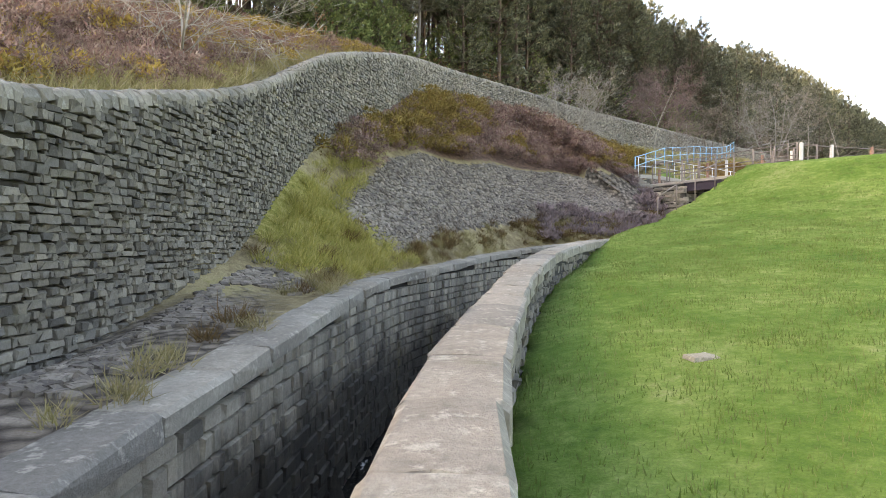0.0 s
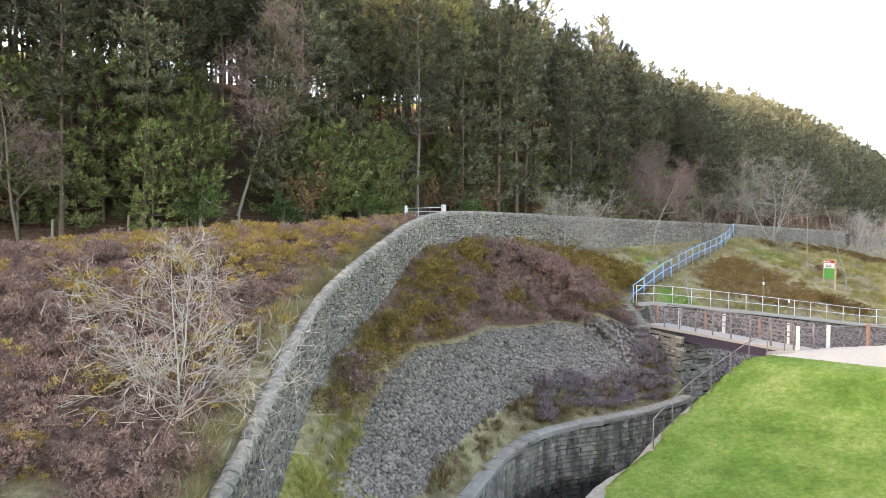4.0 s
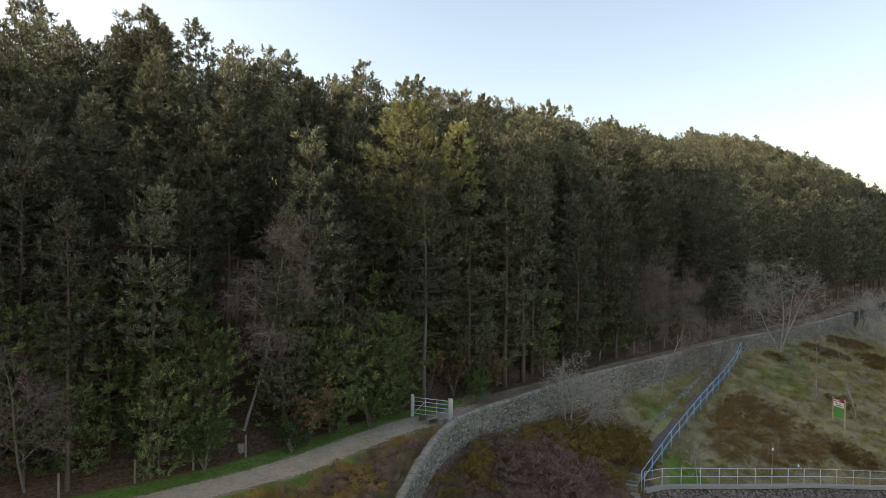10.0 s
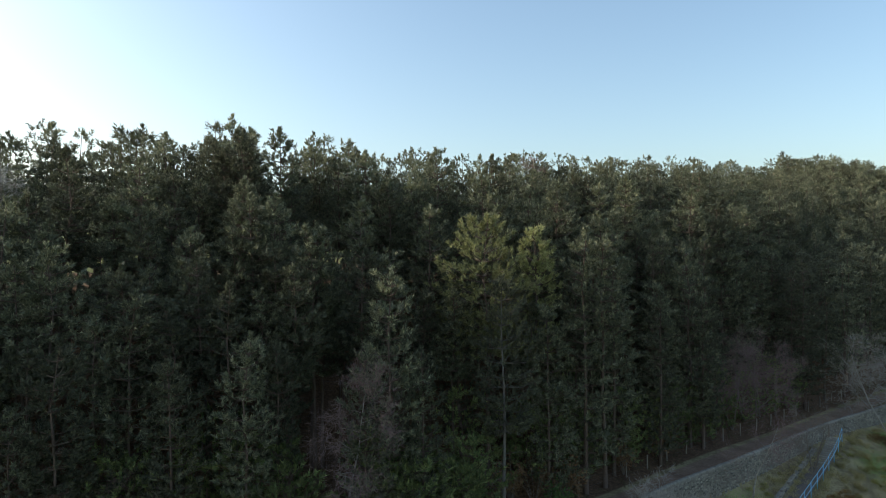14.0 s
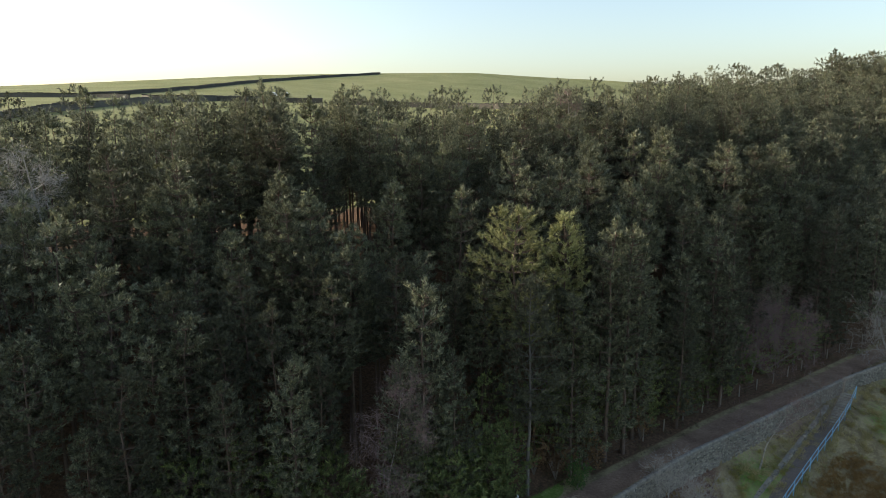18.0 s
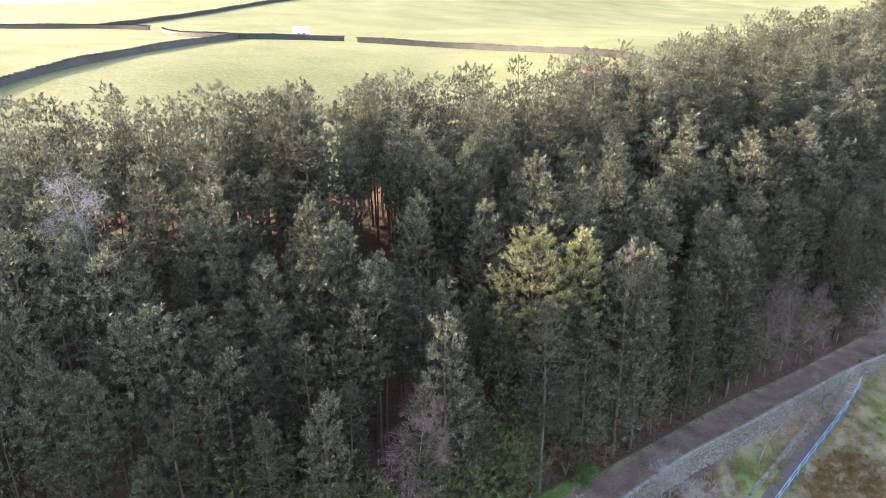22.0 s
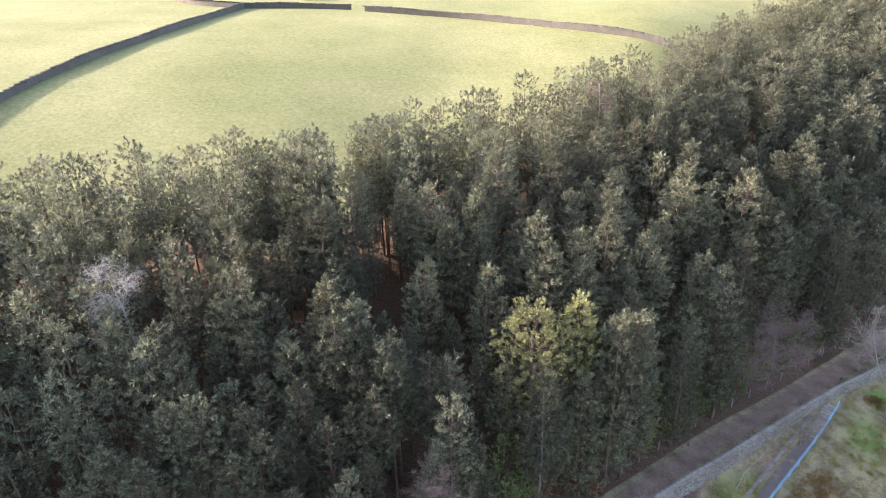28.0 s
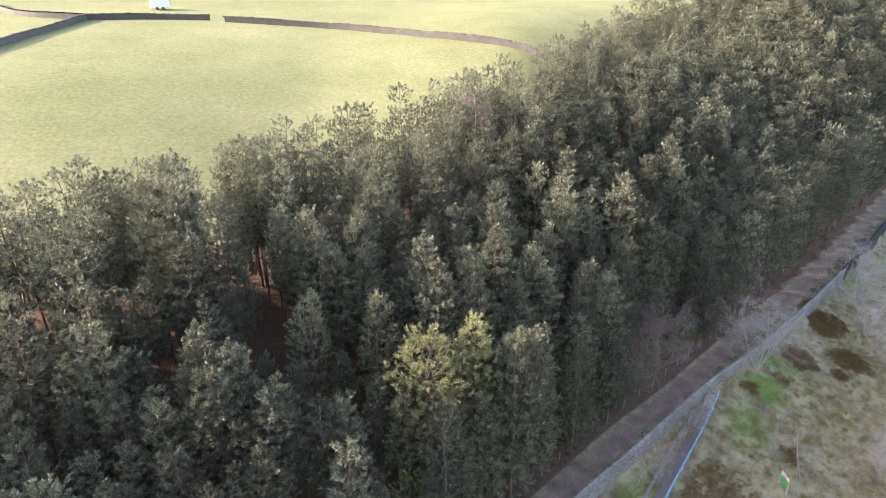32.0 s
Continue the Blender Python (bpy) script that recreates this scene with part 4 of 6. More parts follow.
# ---- trees ----
def tufts(g, centres, outward, blades, length, width, spread=0.55, lift=0.35, kite=False, scatter=0.22):
    """Needle, stem or leaf tufts: blades that fan out from each centre."""
    n = len(centres) * blades
    c = np.repeat(centres, blades, 0)
    o = np.repeat(outward, blades, 0)
    d = o * 0.7 + g.normal(0, spread, (n, 3)) + (0, 0, lift)
    d /= np.linalg.norm(d, axis=1)[:, None]
    l = length * g.uniform(0.6, 1.25, (n, 1))
    s = np.cross(d, g.normal(0, 1, (n, 3)))
    s /= np.linalg.norm(s, axis=1)[:, None] + 1e-9
    root = c + g.normal(0, length * scatter, (n, 3))
    w = width * g.uniform(0.7, 1.3, (n, 1))
    if kite:
        v = np.stack([root, root + d * l * 0.5 + s * w * 0.5, root + d * l, root + d * l * 0.5 - s * w * 0.5], 1).reshape(-1, 3)
        return v, np.arange(n)[:, None] * 4 + np.arange(4)[None]
    v = np.stack([root - s * w * 0.5, root + s * w * 0.5, root + d * l], 1).reshape(-1, 3)
    return v, np.arange(n)[:, None] * 3 + np.arange(3)[None]


def puffs(g, centres, radius, blades, length, width, up=0.35):
    """Rounded sprays: blades that lie like scales on small domes round each centre."""
    n = len(centres) * blades
    c = np.repeat(centres, blades, 0)
    e = g.normal(0, 1, (n, 3)) + (0, 0, up)
    e /= np.linalg.norm(e, axis=1)[:, None]
    r = np.repeat(radius * g.uniform(0.7, 1.3, (len(centres), 1)), blades, 0) * g.uniform(0.6, 1.1, (n, 1))
    d = e * 0.75 + g.normal(0, 0.55, (n, 3)) + (0, 0, 0.3)
    d /= np.linalg.norm(d, axis=1)[:, None]
    s = np.cross(d, e)
    s /= np.linalg.norm(s, axis=1)[:, None] + 1e-9
    root = c + e * r * (1, 1, 0.8)
    l = length * g.uniform(0.6, 1.3, (n, 1))
    w = width * g.uniform(0.7, 1.3, (n, 1))
    v = np.stack([root - d * l * 0.4 - s * w * 0.5, root - d * l * 0.4 + s * w * 0.5, root + d * l * 0.6], 1).reshape(-1, 3)
    return v, np.arange(n)[:, None] * 3 + np.arange(3)[None]


def shoots(g, centres, axes, blades, length, width, reach, facing):
    """Bottle-brush shoots: needles set round an upswept axis and pointing forward."""
    n = len(centres) * blades
    ax = np.asarray(axes, dtype=float)
    ax = ax / np.linalg.norm(ax, axis=1)[:, None]
    ax, c = np.repeat(ax, blades, 0), np.repeat(np.asarray(centres), blades, 0)
    long = np.repeat(reach * g.uniform(0.6, 1.3, (len(centres), 1)), blades, 0)
    u = g.uniform(0, 1, (n, 1))
    r = g.normal(0, 1, (n, 3))
    r -= ax * (r * ax).sum(1)[:, None]
    r /= np.linalg.norm(r, axis=1)[:, None] + 1e-9
    d = r * g.uniform(0.5, 1.0, (n, 1)) + ax * (0.35 + 0.8 * u)
    d /= np.linalg.norm(d, axis=1)[:, None]
    s = np.cross(d, np.repeat(facing, blades, 0) + r * 0.8 + g.normal(0, 0.3, (n, 3)))
    s /= np.linalg.norm(s, axis=1)[:, None] + 1e-9
    root = c + ax * long * (u - 0.5) + r * width * 0.3
    l, w = length * g.uniform(0.65, 1.25, (n, 1)), width * g.uniform(0.7, 1.3, (n, 1))
    v = np.stack([root - s * w * 0.5, root + s * w * 0.5, root + d * l], 1).reshape(-1, 3)
    return v, np.arange(n)[:, None] * 3 + np.arange(3)[None]


def pine_parts(seed, height, bare, radius, whorls, per, blades, length, width, sides=6, sticks=10, reach=0.55, full=0.62):
    """Arrays of a pine: trunk and boughs (tubes), needles in upswept shoots."""
    g = np.random.default_rng(seed)
    lean = g.normal(0, 0.02, 2)
    hs = np.linspace(0, 1, 6)
    sway = g.normal(0, 0.14, (6, 2)) * hs[:, None]
    axis = np.column_stack([hs[:, None] * height * lean + sway, hs * height])
    at = lambda h: np.array([np.interp(h, hs * height, axis[:, k]) for k in range(3)])
    geo = Geo()
    geo.tube(axis - (0, 0, 0.3), np.interp(hs, [0, 0.1, 1], [0.17, 0.14, 0.02]) * height / 16, sides, False)
    cs, os_ = [], []
    h0 = height * bare
    lop = g.uniform(0, 6.28)
    for i in range(whorls):
        f = min(max((i + g.uniform(-0.35, 0.35)) / whorls, 0), 0.96)
        h = h0 + (height * 0.985 - h0) * f
        wide = radius * (0.72 + 1.12 * f if f < 0.25 else 1.0) * min(1.0, 0.16 + 1.18 * (1 - f) ** full)
        turn = g.uniform(0, 6.28)
        n = max(3, int(round(per * (1 - 0.4 * f))))
        for j in range(n):
            a = turn + j * 6.283 / n + g.normal(0, 0.3)
            r = wide * g.uniform(0.62, 1.18) * (1 + 0.16 * math.cos(a - lop))
            rise = g.uniform(-0.05, 0.3) + 0.55 * f * f
            start = at(h)
            out = np.array([math.cos(a), math.sin(a), 0.0])
            mid, tip = start + out * r * 0.55 + (0, 0, r * rise * 0.4), start + out * r + (0, 0, r * rise + 0.12 * r)
            if sides > 4:
                geo.tube([start, mid, tip], [0.04, 0.026, 0.008], 3, False)
            flank = np.array([-out[1], out[0], 0.0])
            for u, k in ((1.0, 0.0), (0.82, 0.26), (0.8, -0.26), (0.6, 0.34), (0.56, -0.34), (0.36, 0.1))[:2 + int(r > 0.6) + int(r > 1.0) + int(r > 1.5) + int(r > 1.9)]:
                cs.append(start + (tip - start) * u + flank * k * r * g.uniform(0.5, 1.3) + g.normal(0, 0.1, 3))
                os_.append(out * (0.75 - 0.4 * f) + flank * k * 1.2 + (0, 0, g.uniform(0.35, 0.9)) + g.normal(0, 0.16, 3))
    for k in range(9):
        a, h = g.uniform(0, 6.28), g.uniform(0, 1)
        o = np.array([math.cos(a), math.sin(a), 0.0]) * (1 - h) * 0.55
        cs.append(at(height * (0.93 + 0.07 * h)) + o)
        os_.append(o * 0.5 + (0, 0, 1.0))
    for _ in range(sticks):
        h = height * g.uniform(0.1, bare + 0.1)
        a, r = g.uniform(0, 6.28), g.uniform(0.6, 1.9)
        p = at(h)
        geo.tube([p, p + (math.cos(a) * r * 0.6, math.sin(a) * r * 0.6, g.uniform(-0.15, 0.25)), p + (math.cos(a) * r, math.sin(a) * r, g.uniform(-0.4, 0.3))], [0.028, 0.017, 0.006], 3, False)
    cs = np.array(cs)
    heart = np.array([at(h) for h in h0 + 0.45 * (cs[:, 2] - h0)])
    facing = (cs - heart) / (np.linalg.norm(cs - heart, axis=1)[:, None] + 1e-9) + (0, 0, 0.25)
    v, f = shoots(g, cs, np.array(os_), blades, length, width, reach, facing)
    return geo, v, f


near_pines, edge_pines, suntone_pines, halfsun_pines, far_pines = [], [], [], [], []
for k in range(9):
    geo, v, f = pine_parts(100 + k, 15.4 + (k % 3) * 0.6, 0.44 + 0.05 * (k % 3), 1.65 + 0.22 * (k % 3), 12, 7, 25, 0.25, 0.095, sticks=12, reach=0.42, full=0.62 + 0.12 * (k % 3))
    near_pines.append((geo.mesh("trunk", M_BARK, True), make_mesh("crown", v, f, M_NEEDLE)))
for k in range(5):
    geo, v, f = pine_parts(130 + k, 15.4 + (k % 3) * 0.6, 0.1 + 0.06 * (k % 2), 2.0 + 0.3 * (k % 2), 17, 7, 20, 0.26, 0.095, sticks=14, reach=0.42, full=0.7)
    edge_pines.append((geo.mesh("trunk", M_BARK, True), make_mesh("crown", v, f, M_NEEDLE)))
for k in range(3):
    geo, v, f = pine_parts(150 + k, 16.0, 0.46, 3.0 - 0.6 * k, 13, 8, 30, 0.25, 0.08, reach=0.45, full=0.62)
    suntone_pines.append((geo.mesh("trunk", M_BARK, True), make_mesh("crown", v, f, M_NEEDLE_SUNTONE)))
for k in range(2):
    geo, v, f = pine_parts(170 + k, 16.0, 0.4, 1.9, 12, 6, 19, 0.29, 0.08, full=0.65)
    halfsun_pines.append((geo.mesh("trunk", M_BARK, True), make_mesh("crown", v, f, M_NEEDLE_HALFSUN)))
for k in range(10):
    geo, v, f = pine_parts(200 + k, 15.4 + (k % 4) * 0.4, 0.2 if k > 7 else 0.5, 2.35 if k > 7 else 1.6 + 0.22 * (k % 3), 13 if k > 7 else 10, 6, 11, 0.31, 0.125, 4, 0, 0.46, 0.48 if k > 7 else 0.62 + 0.12 * (k % 3))
    far_pines.append((np.concatenate(geo.v), np.concatenate(geo.q), v, f))


def pine(place, turn, size, meshes, label):
    o = thing("pine_tree", label, "tree", group="pines of the plantation", at=Matrix.LocRotScale(place, Euler((0, 0, turn)), (size, size, size)))
    part("trunk", meshes[0], o)
    part("crown", meshes[1], o)
    return o


# the plantation: rows that follow the track
ts, ta = frames(TRACK_C)
SUNTONED = [(-2.8, 45.6, 32.3, 0), (0.7, 49.4, 31.6, 2), (-13.0, 49.6, 34.0, 1), (-7.5, 49.7, 33.2, 2), (-9.7, 57.4, 36.3, 2), (-28.0, 44.0, 38.6, 1), (9.9, 70.6, 34.8, 2), (7.8, 72.7, 36.9, 2), (-21.8, 60.0, 37.6, 0)]   # pines with sunlight on the tops painted as needle colour: x, y, top, kind
BROWSE = [(-29.3, 50.1), (-27.9, 47.6), (-33.5, 46.0)]   # small clearings with felled logs
BARE = [(-34.4, 38.7, 37.8), (-14.2, 58.8, 34.2), (0.5, 86.4, 43.0)]   # leafless trees among the pines: x, y, top
BIRCHES = [(19.5, 65.4), (21.2, 67.6), (23.4, 69.6), (25.4, 71.2), (17.6, 63.6)]
spots = []
g = np.random.default_rng(21)
for s in np.arange(40, ts[-1] - 90, 2.6):
    for d in np.arange(3.1, 55, 2.6):
        u, dd = s + g.normal(0, 0.6), d + g.normal(0, 0.6)
        x, y, a = (np.interp(u, ts, c) for c in (TRACK_C[:, 0], TRACK_C[:, 1], ta))
        spots.append((x - math.sin(a) * dd, y + math.cos(a) * dd, dd))
spots = np.array(spots)
away = lambda pts, r: np.min([np.hypot(spots[:, 0] - q[0], spots[:, 1] - q[1]) for q in pts], axis=0) > r
st, _ = near(spots[:, :2], TRACK_C)
keep = away(SUNTONED, 1.9) & away(BARE, 1.6) & away(BROWSE, 1.7) & away(BIRCHES, 2.0) & (g.uniform(0, 1, len(spots)) > 0.03) & (st < wood_depth(spots[:, 0]) - 0.5)
keep &= (st > np.where(spots[:, 0] > 4, 2.2, 2.9)) & away([(-1.0, 40.2), (-11.1, 35.4), (-10.3, 33.4), (-1.6, 42.3)], 1.9) & (spots[:, 0] > -95) & (spots[:, 0] < 135)
spots, st = spots[keep], st[keep]
sunny = np.zeros(len(spots), bool)                # shorter trees on the sun's side of the two lit pines
for q in SUNTONED[:2]:
    sunny |= (spots[:, 0] < q[0]) & (spots[:, 0] > q[0] - 21) & (np.abs(spots[:, 1] - q[1]) < 3.0)
sz = ground_z(spots[:, 0], spots[:, 1])
close = (spots[:, 0] > -30) & (spots[:, 0] < 31) & (st < 24)
ranked = np.argsort(np.where(close, np.hypot(spots[:, 0] + 3, spots[:, 1] - 40), 1e6))[:290]
chosen = set(ranked.tolist())
fv, ff, fi, base = [], [[], []], [], 0
LABELS = ("tall dark green pine with bare lower trunk in the plantation", "slender grey-green pine in shade beside the track", "pine at the wood's edge with boughs down to the ground")
for i, ((x, y, _), d, z) in enumerate(zip(spots, st, sz)):
    tall = np.interp(d, [4, 12, 19, 30, 38, 50], [15.6, 16.2, 16.6, 15.4, 13.8, 14.6])
    # Unseen trees at the western end are enlarged by half to shade the lawn.
    size = tall / 16 * g.choice([g.uniform(0.8, 0.94), g.uniform(0.92, 1.07)], p=[0.5, 0.5]) * np.interp(x, [22, 45, 70], [1.0, 1.03, 1.12]) * (np.interp(x, [-6, 0, 20, 28], [1.0, 1.13, 1.13, 1.0]) if d < 14 else 1.0) * (0.78 if sunny[i] else 1.0) * (1.5 if x < -45 and y < 31 else 1.0)
    turn = g.uniform(0, 6.28)
    if i in chosen:
        low = d < 8.0 and g.uniform() < (0.45 if x < 1 else 0.85)
        pine((x, y, z), turn, size, edge_pines[i % 5] if low else near_pines[i % 9], LABELS[2 if low else 0 if d > 12 else 1])
    else:
        tv, tq, v, f = far_pines[8 + i % 2 if d < 8 or d > wood_depth(x) - 6.5 else i % 8]
        c, s_ = math.cos(turn), math.sin(turn)
        r = np.array([[c, s_, 0], [-s_, c, 0], [0, 0, 1]]) * size
        fv += [tv @ r + (x, y, z), v @ r + (x, y, z)]
        ff[0].append(tq + base)
        ff[1].append(f + base + len(tv))
        fi.append(np.full(len(tv) + len(v), g.uniform()))
        base += len(tv) + len(v)
nq, nf = sum(map(len, ff[0])), sum(map(len, ff[1]))
wood = make_mesh("pine_wood", np.concatenate(fv), [np.concatenate(ff[0]), np.concatenate(ff[1])], [M_BARK, M_NEEDLE], np.concatenate([np.zeros(nq, int), np.ones(nf, int)]))
wood.attributes.new("tone", "FLOAT", "POINT").data.foreach_set("value", np.concatenate(fi).astype(np.float32))
thing("pine_wood", "dense plantation of grey-green pines climbing the hillside, with enlarged unseen shade trees to the west", "wood", wood, kind="stuff")
# Paler needle materials stand in for sunlight on these crowns.
for k, (x, y, top, kind) in enumerate(SUNTONED):
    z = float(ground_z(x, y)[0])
    pine((x, y, z), k * 1.7, (top - z) / 16, suntone_pines[kind] if k < 2 else halfsun_pines[k % 2], "broad pine with sunlight painted pale yellow-green into its needles" if kind == 0 else "pine with sunlight painted into its pale green needles")


ENDS = []


def bough(g, geo, p, d, length, radius, depth, twigs, droop=0.0, split=3, spread=0.6):
    """A bare branch that forks; fine ends go to the list of twigs."""
    n = 4 if depth > 1 else 2
    pts = [p]
    for i in range(n):
        d = d + g.normal(0, 0.13, 3) + (0, 0, -droop)
        d = d / np.linalg.norm(d)
        pts.append(pts[-1] + d * length / n)
    pts = np.array(pts)
    (geo if radius > 0.014 else twigs).tube(pts, np.linspace(radius, radius * 0.55, n + 1), 5 if radius > 0.05 else 3, False)
    if depth == 0:
        ENDS.append((pts[-1], d))
        return
    for j in range(split):
        u = g.uniform(0.35, 1.0) if j else 1.0
        q = pts[min(n, int(round(u * n)))]
        e = d + g.normal(0, spread, 3)
        e = e / np.linalg.norm(e)
        bough(g, geo, q, e, length * g.uniform(0.6, 0.9), max(radius * 0.55, 0.007), depth - 1, twigs, droop, split, spread)


def bare_tree(seed, height, stems=1, radius=0.09, trunk_mat=None, twig_mat=None, depth=4, split=3, lean=(0, 0), spread=0.6, droop=0.0, low=0.25, haze=0, fan=0.28, reach=0.28):
    g = np.random.default_rng(seed)
    ENDS.clear()
    wood, twigs = Geo(), Geo()
    for k in range(stems):
        d = np.array([lean[0], lean[1], 1.0]) + (g.normal(0, fan, 3) * (stems > 1))
        n = 8
        pts = [np.array([g.normal(0, 0.08) * (stems > 1), g.normal(0, 0.08) * (stems > 1), -0.2])]
        for i in range(n):
            d = d / np.linalg.norm(d) + g.normal(0, 0.07, 3) + (0, 0, 0.03)
            pts.append(pts[-1] + d / np.linalg.norm(d) * height * 0.95 / n)
        pts = np.array(pts)
        wood.tube(pts, np.linspace(radius, radius * 0.15, n + 1), 6, False)
        for u in np.linspace(low, 0.97, 10):
            q = np.array([np.interp(u * n, np.arange(n + 1), pts[:, c]) for c in range(3)])
            a = g.uniform(0, 6.28)
            e = np.array([math.cos(a), math.sin(a), g.uniform(0.2, 0.9)])
            bough(g, wood, q, e / np.linalg.norm(e), height * reach * (1.15 - u * 0.8) * g.uniform(0.7, 1.2), radius * 0.42 * (1.1 - 0.7 * u), depth - 1, twigs, droop, split, spread)
    if haze:
        v, f = tufts(g, np.array([e[0] for e in ENDS]), np.array([e[1] for e in ENDS]), haze, 0.42, 0.02, 0.6, 0.1, scatter=0.4)
        twigs.add(v, t=f)
    return wood.mesh("trunk", trunk_mat, True), twigs.mesh("twig_crown", twig_mat)


def stand(name, label, category, meshes, place, turn=0.0, size=1.0, group="", names=("trunk", "twig_crown")):
    o = thing(name, label, category, group=group, at=Matrix.LocRotScale(place, Euler((0, 0, turn)), (size,) * 3))
    for n_, me in zip(names, meshes):
        p_ = part(n_, me, o)
        if n_ in ("branchwork", "leaf_mass"):
            p_["kind"] = "stuff"
    return o


def gpt(x, y, dz=0.0):
    return (x, y, float(ground_z(x, y)[0]) + dz)


# bare trees one by one
WILLOW = bare_tree(340, 7.5, 5, 0.08, M_SCRUB, M_SCRUB, 4, 3, spread=0.6, low=0.12, haze=1, fan=0.4)
for wx, wy, wk in ((62.4, 98.5, 1.0), (56.0, 82.6, 0.75), (59.4, 91.0, 0.85), (70.0, 96.0, 1.05)):
    stand("willow_bush", "broad rounded pale grey leafless willow on the slope", "shrub", WILLOW, gpt(wx, wy), wx, wk, "grey willows")
GREY = bare_tree(301, 4.4, 3, 0.036, M_PALEBARK, M_PALEBARK, 4, 3, spread=0.5, low=0.08, fan=0.38, reach=0.33, haze=1)
stand("bare_tree", "spreading leafless pale grey tree among the heather behind the wall", "tree", GREY, gpt(-5.9, 14.8), 0.4)
SMALL = bare_tree(302, 4.8, 3, 0.06, M_PALEBARK, M_PALEBARK, 4, 4, spread=0.55, low=0.08, fan=0.35, reach=0.34)
stand("bare_tree", "leafless pale bushy tree in front of the wall", "tree", SMALL, gpt(8.4, 44.3), 1.0)
SLIM = bare_tree(303, 7.0, 1, 0.075, M_BIRCH, M_PURPLETWIG, 5, 3, lean=(0.06, 0), spread=0.5, low=0.4)
stand("birch_tree", "slim leaning leafless birch in front of the wall", "tree", SLIM, gpt(16.9, 52.3), 0.0)
stand("bare_tree", "leafless rounded tree by the wall near the steps", "tree", bare_tree(304, 5.6, 2, 0.07, M_TWIG, M_TWIG, 5, 3), gpt(24.2, 59.3), 2.0)
stand("bare_tree", "tall pale leafless tree on the grass by the steps", "tree", bare_tree(305, 9.5, 4, 0.09, M_PALEBARK, M_PALEBARK, 5, 3, spread=0.5), gpt(36.0, 71.0), 0.6)
stand("bare_tree", "young leafless sapling beside the metal fence", "tree", bare_tree(306, 4.6, 1, 0.045, M_PALEBARK, M_TWIG, 4, 3, low=0.3), gpt(16.4, 42.6), 0.2)
stand("birch_tree", "thin pale leafless birch behind the sign", "tree", bare_tree(307, 8.0, 1, 0.07, M_BIRCH, M_TWIG, 4, 3, lean=(0.05, 0)), gpt(35.2, 56.4), 0.1)
stand("birch_tree", "thin pale leafless birch behind the sign", "tree", bare_tree(308, 7.5, 1, 0.06, M_BIRCH, M_TWIG, 4, 3), gpt(33.0, 58.5), 2.1)
stand("bare_tree", "low dark leafless thorn on the grass slope", "tree", bare_tree(309, 2.3, 2, 0.07, M_TWIG, M_TWIG, 4, 3), gpt(34.2, 64.8), 1.1)
FOREST_BIRCH = bare_tree(310, 10.5, 1, 0.085, M_PALEBARK, M_PURPLETWIG, 5, 3, reach=0.17, lean=(0.22, 0.0), spread=0.6, droop=0.02, low=0.5, haze=3)
stand("birch_tree", "leaning silver birch with purple-brown twigs at the wood's edge", "tree", FOREST_BIRCH, gpt(-11.1, 35.4), 0.0, 1.1)
geo, v, f = pine_parts(311, 16.0, 0.36, 2.5, 13, 7, 18, 0.32, 0.085, sticks=26, full=0.7)
stand("pine_tree", "stout grey-stemmed pine with dead boughs behind the gate", "tree", (geo.mesh("trunk", M_GREYSTEM, True), make_mesh("crown", v, f, M_NEEDLE)), gpt(-1.6, 42.3), 0.3, names=("trunk", "crown"))
PURPLE = [bare_tree(320 + k, 7.5 + k * 0.8, 2, 0.08, M_TWIG, M_PURPLETWIG, 5, 3, spread=0.6, low=0.25, reach=0.2, haze=1) for k in range(3)]
EDGE_SPOTS = BIRCHES + [(38.5, 83.0), (-19.5, 30.0)]
for k, (x, y) in enumerate(EDGE_SPOTS):
    stand("birch_tree", "young leafless birch with a purple-brown haze of twigs", "tree", PURPLE[k % 3], gpt(x, y), k * 1.3, group="birches along the wood's edge")
for k, ((x, y, top), name_, twig) in enumerate(zip(BARE, ("tall pale grey leafless tree among the pines", "brown-twigged leafless tree among the pines", "purple-grey leafless tree at the back of the wood"), (M_SCRUB, M_BROWNTWIG, M_PURPLETWIG))):
    z = float(ground_z(x, y)[0])
    stand("bare_tree", name_, "tree", bare_tree(350 + k, 14.0, 1, 0.14, M_PALEBARK, twig, 5, 3, reach=0.1, spread=0.5, low=0.62, haze=2), (x, y, z), k, (top - z) / 14.0)
SCRUB = [bare_tree(330 + k, 4.5 + k, 4, 0.05, M_SCRUB, M_SCRUB, 3, 3, spread=0.7, low=0.15, haze=2) for k in range(3)]
g = np.random.default_rng(33)
MOUNDS = [(43.1, 74.9, 2.3), (50.6, 84.0, 3.2), (50.2, 76.0, 2.2), (47.5, 73.0, 1.0), (35.5, 59.0, 1.1), (31.5, 50.6, 1.6), (38.8, 70.2, 0.8), (34.0, 67.5, 0.8)]
for k in range(96):
    u, v = g.uniform(0, 1), g.uniform(-1, 1)
    x, y = 44 + u * 58, 57 + u * 46 + v * 13
    if min(math.hypot(x - a, y - b) - c for a, b, c in MOUNDS) < 1.0 or (x < 50 and y > 66 - (x - 40)):
        continue
    stand("bare_shrub", "grey leafless scrub on the valley slope", "shrub", SCRUB[k % 3], gpt(x, y), g.uniform(0, 6), g.uniform(0.8, 1.35), "grey scrub")


